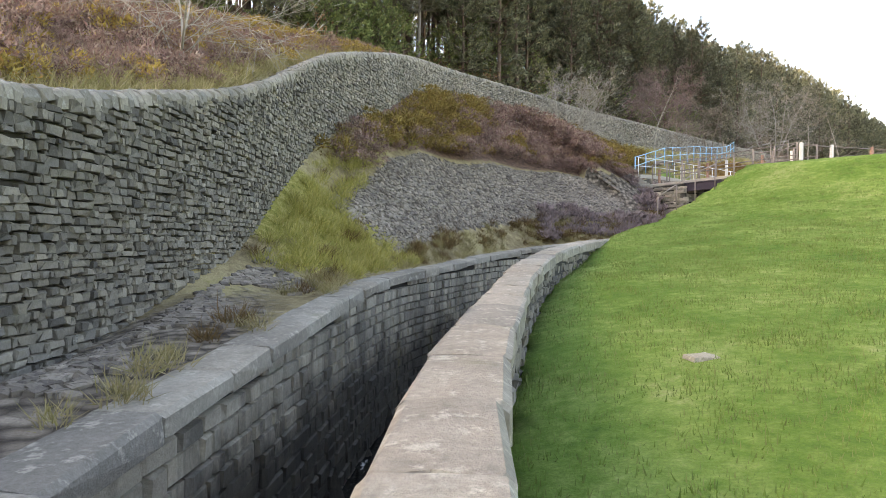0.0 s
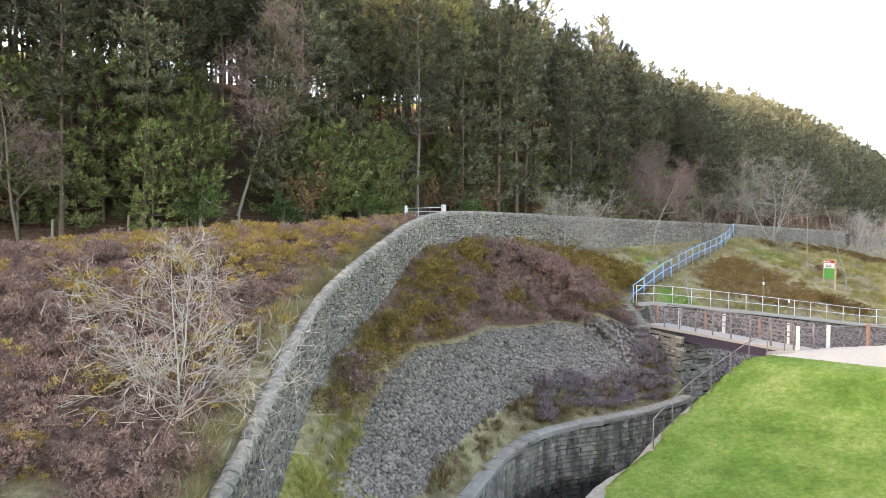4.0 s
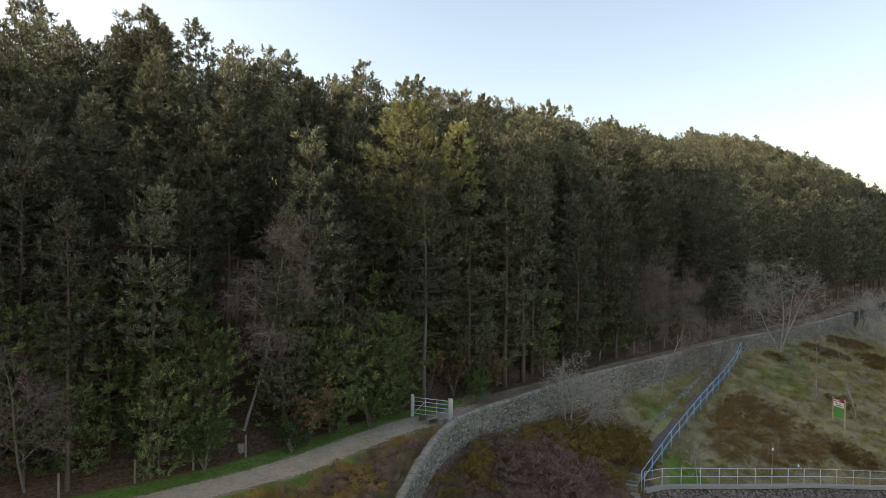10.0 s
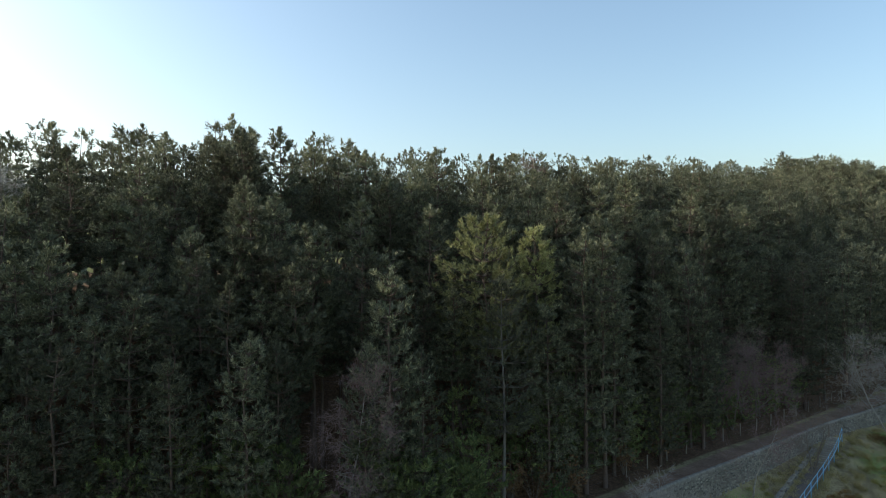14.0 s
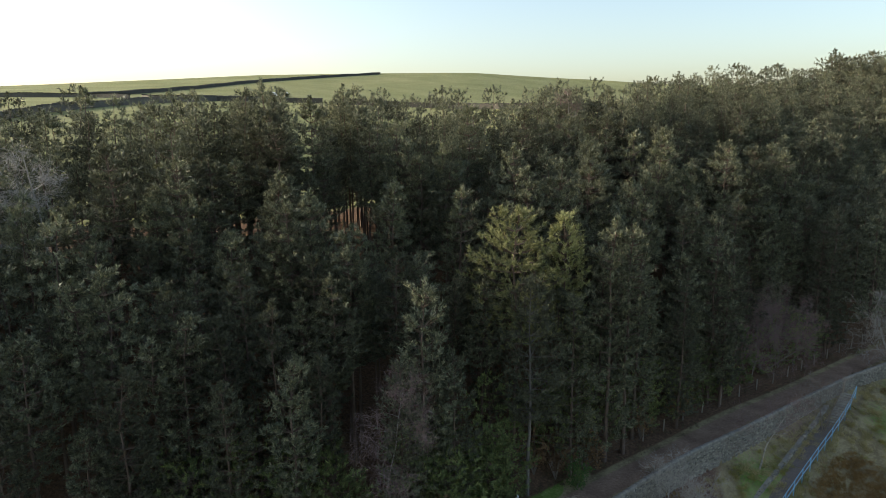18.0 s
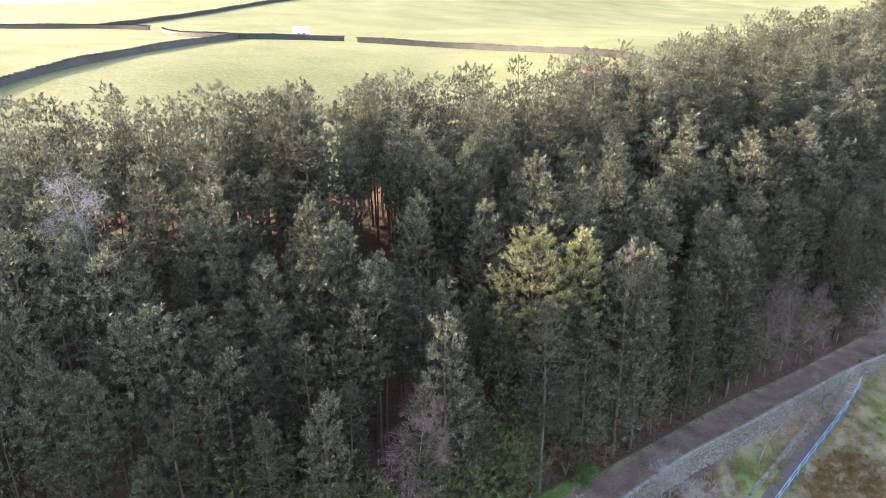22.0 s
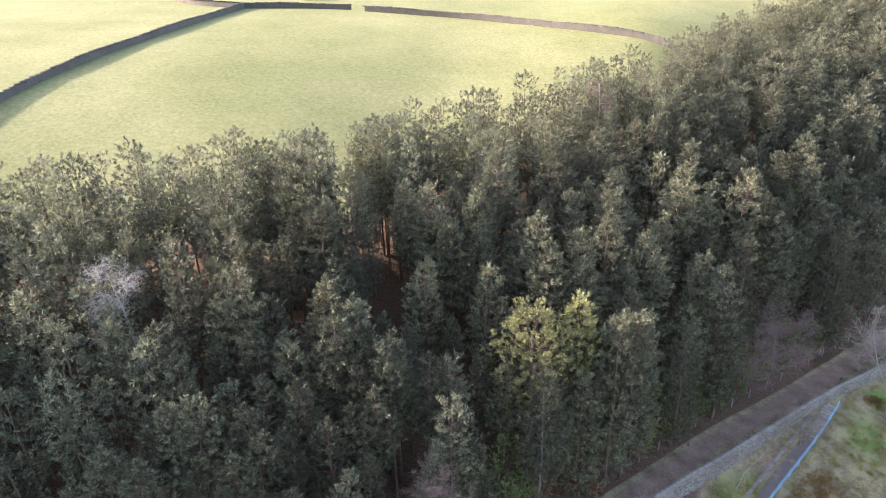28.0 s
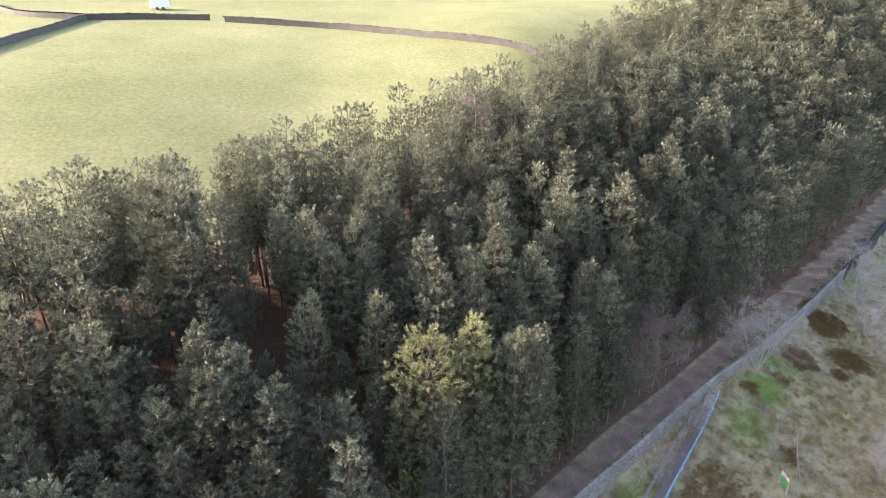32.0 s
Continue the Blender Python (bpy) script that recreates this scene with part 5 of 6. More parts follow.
# ---- low plants ----
def bush_shape(seed, stems, tall, wide, blade, thin=0.3):
    """A tuft of upright blades."""
    g = np.random.default_rng(seed)
    r = np.sqrt(g.uniform(0, 1, stems)) * wide
    a = g.uniform(0, 6.283, stems)
    top = tall * np.sqrt(np.maximum(0.05, 1 - (r / wide) ** 2 * 0.85)) * g.uniform(0.55, 1.0, stems)
    c = np.column_stack([r * np.cos(a), r * np.sin(a), top * g.uniform(0.35, 0.9, stems)])
    o = np.column_stack([np.cos(a) * r / wide, np.sin(a) * r / wide, np.full(stems, 0.7)])
    return tufts(g, c, o, 2, blade, blade * thin, 0.45, 0.35)


def shrub_shape(seed, lumps, tall, wide, blades, blade):
    """A low shrub of several rounded sprays."""
    g = np.random.default_rng(seed)
    r, a = np.sqrt(g.uniform(0, 1, lumps)) * wide, g.uniform(0, 6.283, lumps)
    c = np.column_stack([r * np.cos(a), r * np.sin(a), tall * (0.3 + 0.55 * np.sqrt(np.maximum(0, 1 - (r / wide) ** 2))) * g.uniform(0.7, 1.15, lumps)])
    return puffs(g, c, wide * 0.36, blades, blade, blade * 0.3, 0.8)


def scatter(name, label, category, shapes, xs, ys, sizes, mat, seed, sink=0.05, flat=None):
    g = np.random.default_rng(seed)
    zs = ground_z(xs, ys)
    vs, fs, base = [], [], 0
    for i in range(len(xs)):
        v, f = shapes[i % len(shapes)]
        t = g.uniform(0, 6.283)
        c, s_ = math.cos(t), math.sin(t)
        k = sizes[i]
        vs.append(v @ (np.array([[c, s_, 0], [-s_, c, 0], [0, 0, 1]]) * k) + (xs[i], ys[i], zs[i] - sink))
        fs.append(f + base)
        base += len(v)
    return thing(name, label, category, make_mesh(name, np.concatenate(vs), np.concatenate(fs), mat), kind="stuff")


def sown(seed, count, box, keep):
    g = np.random.default_rng(seed)
    p = np.stack([g.uniform(box[0], box[1], count), g.uniform(box[2], box[3], count)], 1)
    ok = keep(p)
    return p[ok], g


def blotch(p, a, b, c):
    return np.sin(p[:, 0] * a + c) * np.sin(p[:, 1] * b + 1.7 * c) + 0.6 * np.sin(p[:, 0] * a * 2.3 + p[:, 1] * b * 1.9 + c)


def on_moor(p):
    sw, _ = near(p, WALL_C)
    st, _ = near(p, TRACK_C)
    return (sw > 1.0) & (st < -2.6)


def upper_bank(p):
    se, _ = near(p, EDGE_C)
    sw, _ = near(p, WALL_C)
    r = (se - 0.7) / (se - 0.7 - sw + 1e-6)
    sh, _ = near(p, HEATH_EDGE)
    strip = (p[:, 1] - p[:, 0] * 0.4 > 26.5) | ((sh < 1.0) & (p[:, 1] > 20.3))
    return (se > 1) & (sw < -0.45) & (sh > 0.15) & strip & (p[:, 0] < np.where(p[:, 1] < 42.5, 10.7, 13.5))


def hill_patch(p):
    """Heather patch on the slope between the steps and the sign."""
    edge = np.array([(22.2, 53.9), (25.8, 57.2), (29.6, 55.6), (30.8, 52.0), (28.6, 49.4), (22.8, 46.6), (19.4, 45.9), (19.2, 48.6), (22.2, 53.9)])
    inside = np.zeros(len(p), bool)
    for a, b in zip(edge[:-1], edge[1:]):
        inside ^= ((a[1] > p[:, 1]) != (b[1] > p[:, 1])) & (p[:, 0] < (b[0] - a[0]) * (p[:, 1] - a[1]) / (b[1] - a[1] + 1e-9) + a[0])
    return inside


HEATH = [shrub_shape(400 + k, 7, 0.5, 0.46, 46, 0.08) for k in range(7)]
p, g = sown(51, 6600, (-28, 0, -4, 40), on_moor)
m = 0.6 * blotch(p, 0.9, 0.8, 0.6) + g.normal(0, 0.75, len(p)) - np.interp(p[:, 1] + 0.5 * p[:, 0], [-2, 12, 20, 28], [0.45, 0.25, -0.2, -0.8])
bare = np.exp(-((p[:, 0] + 6.8) ** 2 / 3 + (p[:, 1] - 11.2) ** 2 / 1.2)) > 0.72
p, m = p[~bare], m[~bare]
size = g.uniform(0.75, 1.55, len(p))
a = m > 0.42
scatter("olive_bilberry", "olive and mustard bilberry clumps on the moor", "shrub", HEATH, *p[a].T, size[a], M_OLIVE, 1)
a = ~a
scatter("heather", "brown-purple winter heather on the moor", "heather", HEATH, *p[a].T, size[a], M_HEATHER, 2)
p, g = sown(52, 2600, (-4, 14, 20, 46), upper_bank)
m = blotch(p, 0.45, 0.6, 2.2) + g.normal(0, 0.3, len(p)) + np.interp(p[:, 0], [-3, 1, 3, 7, 10, 12], [1.2, 0.7, -0.5, -0.5, 0.4, 0.7]) + 0.4 * near(p, HEATH_EDGE)[0] - 0.95
size = g.uniform(1.1, 2.2, len(p))
a = m > 0.1
scatter("olive_bilberry", "mustard bilberry on the bank under the wall", "shrub", HEATH, *p[a].T, size[a], M_OLIVE, 3)
scatter("heather", "brown-purple heather on the bank under the wall", "heather", HEATH, *p[~a].T, size[~a], M_HEATHER, 4)
p, g = sown(53, 1500, (13, 34, 38, 62), hill_patch)
scatter("heather", "olive-brown heather mound on the grass slope", "heather", HEATH, *p.T, g.uniform(0.9, 1.5, len(p)), M_BRACKEN, 5)
p, g = sown(54, 9000, (29, 55, 48, 90), lambda p: np.min([np.hypot(p[:, 0] - a, p[:, 1] - b) / c for a, b, c in MOUNDS], axis=0) < 1.0)
scatter("bracken", "dead brown bracken on the valley slope", "bracken", HEATH, *p.T, g.uniform(0.8, 1.3, len(p)), M_BRACKEN, 6)
LOW = [bush_shape(420 + k, 90, 0.4, 0.6, 0.32) for k in range(4)]
p, g = sown(55, 700, (3, 13, 27, 38), lambda p: (near(p, EDGE_C)[0] > 1.0) & (near(p, EDGE_C)[0] < 2.6) & (p[:, 0] > 4.5) & (p[:, 0] < 12))
scatter("bramble", "low purple-grey bramble above the channel coping", "bramble", LOW, *p.T, g.uniform(0.45, 0.85, len(p)), M_BRAMBLE, 7)

p, g = sown(62, 900, (-5, 12, 3, 33), lambda p: np.abs(near(p, EDGE_C)[0] - 0.5) < 0.28)
STRAW = [bush_shape(440 + k, 55, 0.35, 0.32, 0.5, 0.05) for k in range(5)]
scatter("coping_grass", "dead grass and moss creeping over the channel coping", "grass", STRAW, *p.T, g.uniform(0.25, 0.5, len(p)), M_STRAW, 14, sink=-0.02)

p, g = sown(63, 2200, (-6, 1, 2, 38), lambda p: (near(p, WALL_C)[0] > 0.6) & (near(p, WALL_C)[0] < 1.5))
scatter("dead_grass", "bleached dead grass along the back of the high wall", "grass", STRAW, *p.T, g.uniform(0.4, 0.8, len(p)), M_STRAW, 15)


def low_bank(p):
    se, _ = near(p, EDGE_C)
    sw, _ = near(p, WALL_C)
    r = (se - 0.6) / (se - 0.6 - sw + 1e-6)
    lower = (r < np.interp(p[:, 1], [8, 14, 19, 30, 36], [0.22, 0.28, 0.2, 0.17, 0.14]))
    strip = (p[:, 1] > 14.6) & (p[:, 1] < 18.6)
    beside = (sw > -1.3) & (p[:, 1] < 27) & (p[:, 1] > 13)
    return (se > 0.75) & (sw < -0.25) & (p[:, 0] < 12) & (lower | strip | beside)


p, g = sown(56, 8200, (-4.5, 12, 4, 37), low_bank)
thin = (p[:, 1] > 11) | (g.uniform(0, 1, len(p)) < 0.22)
p = p[thin]
a = ((np.abs(p[:, 1] - 16.4) < 2.5) | ((near(p, WALL_C)[0] > -1.3) & (p[:, 1] > 13))) & (g.uniform(0, 1, len(p)) < 0.85)
scatter("bank_grass", "yellow-green rough grass on the bank", "grass", STRAW, *p[a].T, g.uniform(0.35, 0.75, a.sum()), M_BANKGRASS, 8)
b = ~a & (g.uniform(0, 1, len(p)) < 0.45)
scatter("dead_bracken", "low brown dead stems above the channel", "bracken", STRAW, *p[b].T, g.uniform(0.3, 0.65, b.sum()), M_BRACKEN, 19)
scatter("dead_grass", "bleached dead grass tussocks above the channel", "grass", STRAW, *p[~a & ~b].T, g.uniform(0.25, 0.55, (~a & ~b).sum()), M_STRAW, 9)
p, g = sown(57, 5200, (11, 60, 40, 90), lambda p: (near(p, WALL_C)[0] < -0.6) & (near(p, EDGE_C)[0] > 0.8) & ~hill_patch(p))
a = blotch(p, 0.33, 0.3, 0.2) + g.normal(0, 0.3, len(p)) > 0.1
scatter("rough_grass", "rough green grass on the slope by the steps", "grass", STRAW, *p[a].T, g.uniform(0.4, 0.8, a.sum()), M_BANKGRASS, 10)
scatter("dead_grass", "bleached dead grass on the slope by the sign", "grass", STRAW, *p[~a].T, g.uniform(0.4, 0.9, (~a).sum()), M_STRAW, 11)

# mown grass
TURF = []
for k in range(6):
    gg = np.random.default_rng(460 + k)
    c = np.column_stack([gg.uniform(-0.3, 0.3, 46), gg.uniform(-0.3, 0.3, 46), np.zeros(46)])
    TURF.append(tufts(gg, c, np.tile((0, 0, 1.0), (46, 1)), 1, 0.06, 0.011, 0.35, 0.6))


def on_lawn(p):
    sb, _ = near(p, BRINK_C)
    return (sb < -0.62) & (p[:, 1] < 27) & ((p - CREST[1]) @ UP > 0.2)


p, g = sown(58, 4200, (0, 17, 0.5, 27), on_lawn)
scatter("mown_grass", "short mown bright green grass on the embankment", "grass", TURF, *p.T, g.uniform(0.8, 1.3, len(p)), M_LAWN, 12, sink=0.01)

# saplings and bushes under the wood's edge
YOUNG = []
for k in range(3):
    geo, v, f = pine_parts(480 + k, 5.5 + k, 0.06, 2.1, 9, 7, 16, 0.26, 0.08, sticks=0, reach=0.4)
    YOUNG.append((geo.mesh("trunk", M_BARK, True), make_mesh("crown", v, f, M_NEEDLE_YOUNG)))
for k, (x, y) in enumerate([(-17.5, 31.2), (-15.3, 32.6), (-12.6, 33.4), (-19.8, 30.5), (-6.6, 36.9), (-3.8, 40.4), (-22.5, 29.0), (-8.4, 37.6), (-13.9, 31.4), (-16.4, 33.8), (-2.6, 42.0), (-9.0, 36.5), (-24.5, 27.6), (-0.2, 46.8), (1.8, 48.6), (3.6, 49.8), (5.4, 51.8), (7.6, 53.6), (9.4, 55.8), (11.6, 57.6), (13.8, 60.0), (15.8, 61.8), (18.0, 64.4), (-4.4, 43.4), (-1.8, 48.0), (0.6, 49.6), (3.0, 52.4), (-7.0, 40.6), (21.0, 67.4), (24.0, 70.4), (27.2, 73.4)]):
    stand("young_pine", "bushy young pine with fresh green lower boughs", "tree", YOUNG[k % 3], gpt(x, y), k * 0.9, 0.75 + 0.08 * (k % 4), "young pines at the wood's edge", ("trunk", "crown"))


for k, (x, y, tall, wide) in enumerate([(-16.8, 32.4, 8.6, 3.1), (-13.0, 33.4, 7.6, 2.8), (-20.6, 31.2, 7.4, 2.6), (-6.4, 37.6, 5.6, 2.0), (-4.2, 39.8, 4.6, 1.8)]):
    geo, v, f = pine_parts(490 + k, tall, 0.14, wide, 10, 8, 20, 0.28, 0.085, sticks=4, reach=0.45, full=0.5)
    stand("bushy_pine", "broad bushy pine with fresh green boughs beside the fence", "tree", (geo.mesh("trunk", M_BARK, True), make_mesh("crown", v, f, M_NEEDLE_YOUNG)), gpt(x, y), k * 1.1, names=("trunk", "crown"))


def leafy_bush(seed, tall, wide, count, mat, leaf=0.1):
    g = np.random.default_rng(seed)
    wood = Geo()
    cs, os_ = [], []
    for k in range(14):
        a, r = g.uniform(0, 6.28), wide * g.uniform(0.2, 1.0)
        tip = np.array([math.cos(a) * r, math.sin(a) * r, tall * g.uniform(0.4, 1.0)])
        wood.tube([(0, 0, -0.1), tip * (0.4, 0.4, 0.55), tip], [0.035, 0.02, 0.006], 4, False)
        for _ in range(count):
            q = tip * g.uniform(0.55, 1.05) + g.normal(0, 0.28, 3)
            cs.append(q)
            os_.append((math.cos(a), math.sin(a), 0.1))
    v, f = tufts(g, np.array(cs), np.array(os_), 4, leaf * 2.0, leaf * 1.2, 0.7, 0.0, kite=True)
    return wood.mesh("branchwork", M_TWIG), make_mesh("leaf_mass", v, f, mat)


BROWN = [leafy_bush(500 + k, 3.2 + k * 0.8, 1.5, 16, M_BROWNLEAF) for k in range(2)]
for k, (x, y) in enumerate([(-3.3, 41.8), (0.4, 44.6), (2.6, 46.4), (7.4, 52.2), (-20.8, 29.6), (-7.6, 35.6), (11.0, 56.2), (-1.2, 44.4)]):
    stand("beech_sapling", "sapling still holding its brown dead leaves", "shrub", BROWN[k % 2], gpt(x, y), k, 0.8 + 0.1 * (k % 3), "brown-leaved saplings", ("branchwork", "leaf_mass"))
HOLLY = [leafy_bush(510 + k, 2.6 + k, 1.4, 22, M_BROADLEAF) for k in range(2)]
for k, (x, y) in enumerate([(-8.2, 34.3), (-4.6, 38.2), (2.0, 44.0), (-12.0, 32.2)]):
    stand("holly_bush", "dark green leafy bush under the pines", "shrub", HOLLY[k % 2], gpt(x, y), k * 2, 0.8, "evergreen bushes under the pines", ("branchwork", "leaf_mass"))

# brown undergrowth along the track
p, g = sown(59, 4200, (-2, 75, 38, 118), lambda p: ((near(p, TRACK_C)[0] > 1.35) & (near(p, TRACK_C)[0] < 4.0)) | ((near(p, TRACK_C)[0] < -1.3) & (near(p, WALL_C)[0] > 0.6)))
scatter("undergrowth", "brown dead undergrowth beside the track", "undergrowth", HEATH, *p.T, g.uniform(0.5, 1.2, len(p)), M_UNDER, 13)


# ---- footbridge, fences, gate, steps, sign ----
def rod(a, b, r, sides=6):
    q = Geo()
    q.tube([a, b], [r, r], sides)
    return q


def railing(owner, pts, height, rails, spacing, mat, post_r=0.03, rail_r=0.022, post_name="post", rail_name="rail", square=False, post_mat=None):
    """Posts at even steps along points (x, y, z) and rails between them, each a part."""
    pts = np.asarray(pts, dtype=float)
    s = np.concatenate([[0], np.cumsum(np.linalg.norm(np.diff(pts[:, :2], axis=0), axis=1))])
    n = max(1, int(round(s[-1] / spacing)))
    at = [np.array([np.interp(u, s, pts[:, k]) for k in range(3)]) for u in np.linspace(0, s[-1], n + 1)]
    for p in at:
        q = Geo()
        if square:
            q.box(p + (0, 0, height / 2 - 0.1), (post_r * 2, post_r * 2, height + 0.24), 0.3, 0.008)
        else:
            q.tube([p - (0, 0, 0.15), p + (0, 0, height + 0.02)], [post_r, post_r], 8)
        part(post_name, q.mesh(post_name, post_mat or mat, not square), owner)
    for h in rails:
        for a, b in zip(at[:-1], at[1:]):
            part(rail_name, rod(a + (0, 0, height * h), b + (0, 0, height * h), rail_r).mesh(rail_name, mat, True), owner)


bridge = thing("footbridge", "concrete-decked footbridge on a dark steel beam with rusty railings", "bridge")
B0, B1 = np.array([12.1, 37.5]), np.array([15.7, 28.8])
bd = (B1 - B0) / np.linalg.norm(B1 - B0)
bn = np.array([-bd[1], bd[0]])                    # to the far side
if bn[0] < 0:
    bn = -bn
turn_b = math.atan2(bd[1], bd[0])
mid = (B0 + B1) / 2 + bn * 0.72
q = Geo()
q.box((*mid, 6.28), (np.linalg.norm(B1 - B0) + 0.6, 1.44, 0.16), turn_b, 0.02)
part("deck", q.mesh("deck", M_DECK), bridge)
for k in (0.1, 1.34):
    a, b = B0 + bd * 2.6 + bn * k, B1 + bn * k
    q = Geo()
    q.box((*((a + b) / 2), 6.0), (np.linalg.norm(b - a), 0.14, 0.44), turn_b, 0.01)
    for dz in (0.2, -0.21):
        q.box((*((a + b) / 2), 6.0 + dz), (np.linalg.norm(b - a), 0.24, 0.035), turn_b, 0.005)
    part("beam", q.mesh("beam", M_BEAM), bridge)
for k in (0.1, 1.34):
    a, b = B0 + bn * k, B1 + bn * k
    railing(bridge, [(*a, 6.36), (*b, 6.36)], 1.1, (1.0, 0.52), 1.12, M_RUST, 0.04, 0.028)
for k, (px_, py_) in enumerate([(13.0, 38.8), (13.75, 37.2), (14.5, 35.4), (15.0, 34.2), (15.9, 32.2), (16.5, 30.6)]):
    q = Geo()
    q.box((px_, py_, 6.75), (0.12, 0.12, 1.2), turn_b, 0.015)
    part("timber_post", q.mesh("timber_post", M_WHITE if k % 2 else M_REDPAINT), bridge, "short painted timber post behind the rail")

abut = thing("bridge_abutment", "tall coursed gritstone abutment carrying the footbridge", "abutment", kind="structure")
ab = B0 + bd * 1.4 + bn * 0.95
q = Geo()
q.box((*ab, 3.2), (2.6, 2.2, 5.9), turn_b, 0.02)
part("abutment_body", q.mesh("abutment_body", M_GAP), abut)
ring = []
for c_, t_ in (((-1.3, -1.1), (1.3, -1.1)), ((1.3, -1.1), (1.3, 1.1)), ((1.3, 1.1), (-1.3, 1.1))):
    l_ = np.array([[*(ab + bd * c_[0] + bn * c_[1])], [*(ab + bd * t_[0] + bn * t_[1])]])
    l_ = np.array([l_[0] + (l_[1] - l_[0]) * u for u in np.linspace(0, 1, 6)])
    mid_l = l_.mean(0)
    tv_ = l_[1] - l_[0]
    out_ = 1.0 if (np.array([tv_[1], -tv_[0]]) @ (mid_l - ab)) > 0 else -1.0
    ring += courses(np.column_stack([l_, np.zeros(6)]), np.full(6, 0.5), np.full(6, 6.12), 0.19, 0.4, 0.22, 31, out=out_, back=-0.08)
lay(abut, "stone", ring, ASHLARS, M_WALL, list(range(len(ring))), "stones")

far_abut = thing("bridge_abutment", "low stone abutment at the gravel end of the footbridge", "abutment", kind="structure")
q = Geo()
q.box((*(B1 + bd * 0.5 + bn * 0.95), 4.0), (1.2, 2.3, 4.6), turn_b, 0.03)
part("abutment_body", q.mesh("abutment_body", M_WALL), far_abut)

# stone steps from the bridge up beside the blue rail
steps = thing("stone_steps", "worn stone steps climbing beside the blue handrail", "steps", kind="structure")
S_LINE = resample([(11.6, 37.4, 6.3), (11.5, 39.3, 6.9), (11.7, 41.6, 7.6), (15.0, 46.0, 8.7), (19.7, 52.6, 9.8), (24.0, 58.6, 10.6), (26.7, 62.4, 11.3), (28.3, 64.9, 12.0)], 0.42)
ss, sa = frames(S_LINE)
for x, y, z, a in zip(*S_LINE.T, sa):
    if 42.5 < y < 60.5:
        continue
    q = Geo()
    q.box((x, y, z - 0.1), (0.46, 0.95, 0.24), a, 0.02)
    part("step", q.mesh("step", M_COPE), steps)
ramp = thing("footpath", "trodden dark earth and stone path between the two flights of steps", "path", kind="structure")
for a, b in zip(S_LINE[:-3:3], S_LINE[3::3]):
    if b[1] < 42.4 or a[1] > 60.8:
        continue
    d = b - a
    q = Geo()
    q.box((a + b) / 2 + (0, 0, -0.12), (np.linalg.norm(d) + 0.03, 1.15, 0.24), math.atan2(d[1], d[0]), 0.03, np.array(Euler((0, -math.atan2(d[2], np.linalg.norm(d[:2])), 0)).to_matrix()))
    part("slab", q.mesh("slab", M_TROD), ramp)
stair_wall = thing("stair_wall", "low dark stone wall beside the steps", "stone wall", kind="structure")
sl = resample([(10.8, 42.0, 7.9), (14.2, 46.6, 9.1), (19.0, 53.1, 10.2), (23.3, 59.1, 11.0), (26.0, 62.9, 11.6)], 0.4)
part("wall_body", wall_core("wall_body", sl, sl[:, 2] - 1.2, sl[:, 2] - 0.05, 0.06, 0.3, M_WALL), stair_wall)
st = courses(sl, sl[:, 2] - 1.0, sl[:, 2], 0.16, 0.34, 0.2, 17, proud=0.03)
lay(stair_wall, "stone", st, STONES, M_WALL, list(range(0, len(st), 3))[:200], "wall_stones")

blue = thing("handrail", "worn blue-painted steel handrail climbing beside the steps", "railing")
bl = [(12.2, 41.0, 7.25), (15.6, 45.6, 8.5), (20.3, 52.2, 9.6), (24.6, 58.2, 10.4), (27.3, 62.0, 11.1), (28.9, 64.5, 11.9)]
railing(blue, bl, 1.12, (1.0, 0.5), 1.9, M_BLUE, 0.038, 0.026)
silver = thing("metal_fence", "galvanised tubular steel fence on a concrete kerb", "fence")
sf = resample([(12.4, 41.0, 7.25), (14.3, 41.9, 7.2), (20, 43.7, 6.6), (26, 45.9, 5.9), (32, 47.5, 5.25), (42, 49.3, 4.75), (55, 52, 4.2)], 0.5)
railing(silver, sf, 1.1, (1.0, 0.52), 1.45, M_GALV, 0.026, 0.022)
for a, b in zip(sf[:-1:3], sf[3::3]):
    d = b - a
    q = Geo()
    fall = math.atan2(d[2], np.linalg.norm(d[:2]))
    q.box((a + b) / 2 + (0, 0, -0.08), (np.linalg.norm(d) + 0.02, 0.36, 0.22), math.atan2(d[1], d[0]), 0.02, np.array(Euler((0, -fall, 0)).to_matrix()))
    part("kerb_block", q.mesh("kerb_block", M_DECK), silver, "pale concrete kerb block under the fence")

# rusty handrail along the kerb, and the posts round the gravel
hand = thing("handrail", "thin rusty handrail along the stone kerb", "railing")
hl = [(7.9, 23.6, 3.65), (9.5, 24.9, 4.55), (11.4, 26.1, 5.35), (13.2, 27.2, 6.1), (15.1, 28.3, 6.45)]
railing(hand, hl, 1.0, (1.0,), 1.25, M_RUST, 0.022, 0.02)
post_fence = thing("post_and_rail", "painted posts with a thin steel rail round the gravel", "fence")
posts = [(15.9, 28.7), (17.6, 29.3), (19.8, 29.9), (22.2, 30.3), (25, 30.8), (28, 31.2), (31, 31.7)]
for k, (x, y) in enumerate(posts):
    q = Geo()
    q.box((x, y, 6.42 + 0.45), (0.13, 0.13, 1.15), 0.2, 0.015)
    part("post", q.mesh("post", M_REDPAINT if k in (2, 4) else M_WHITE), post_fence, "rust-red post" if k in (2, 4) else "white post")
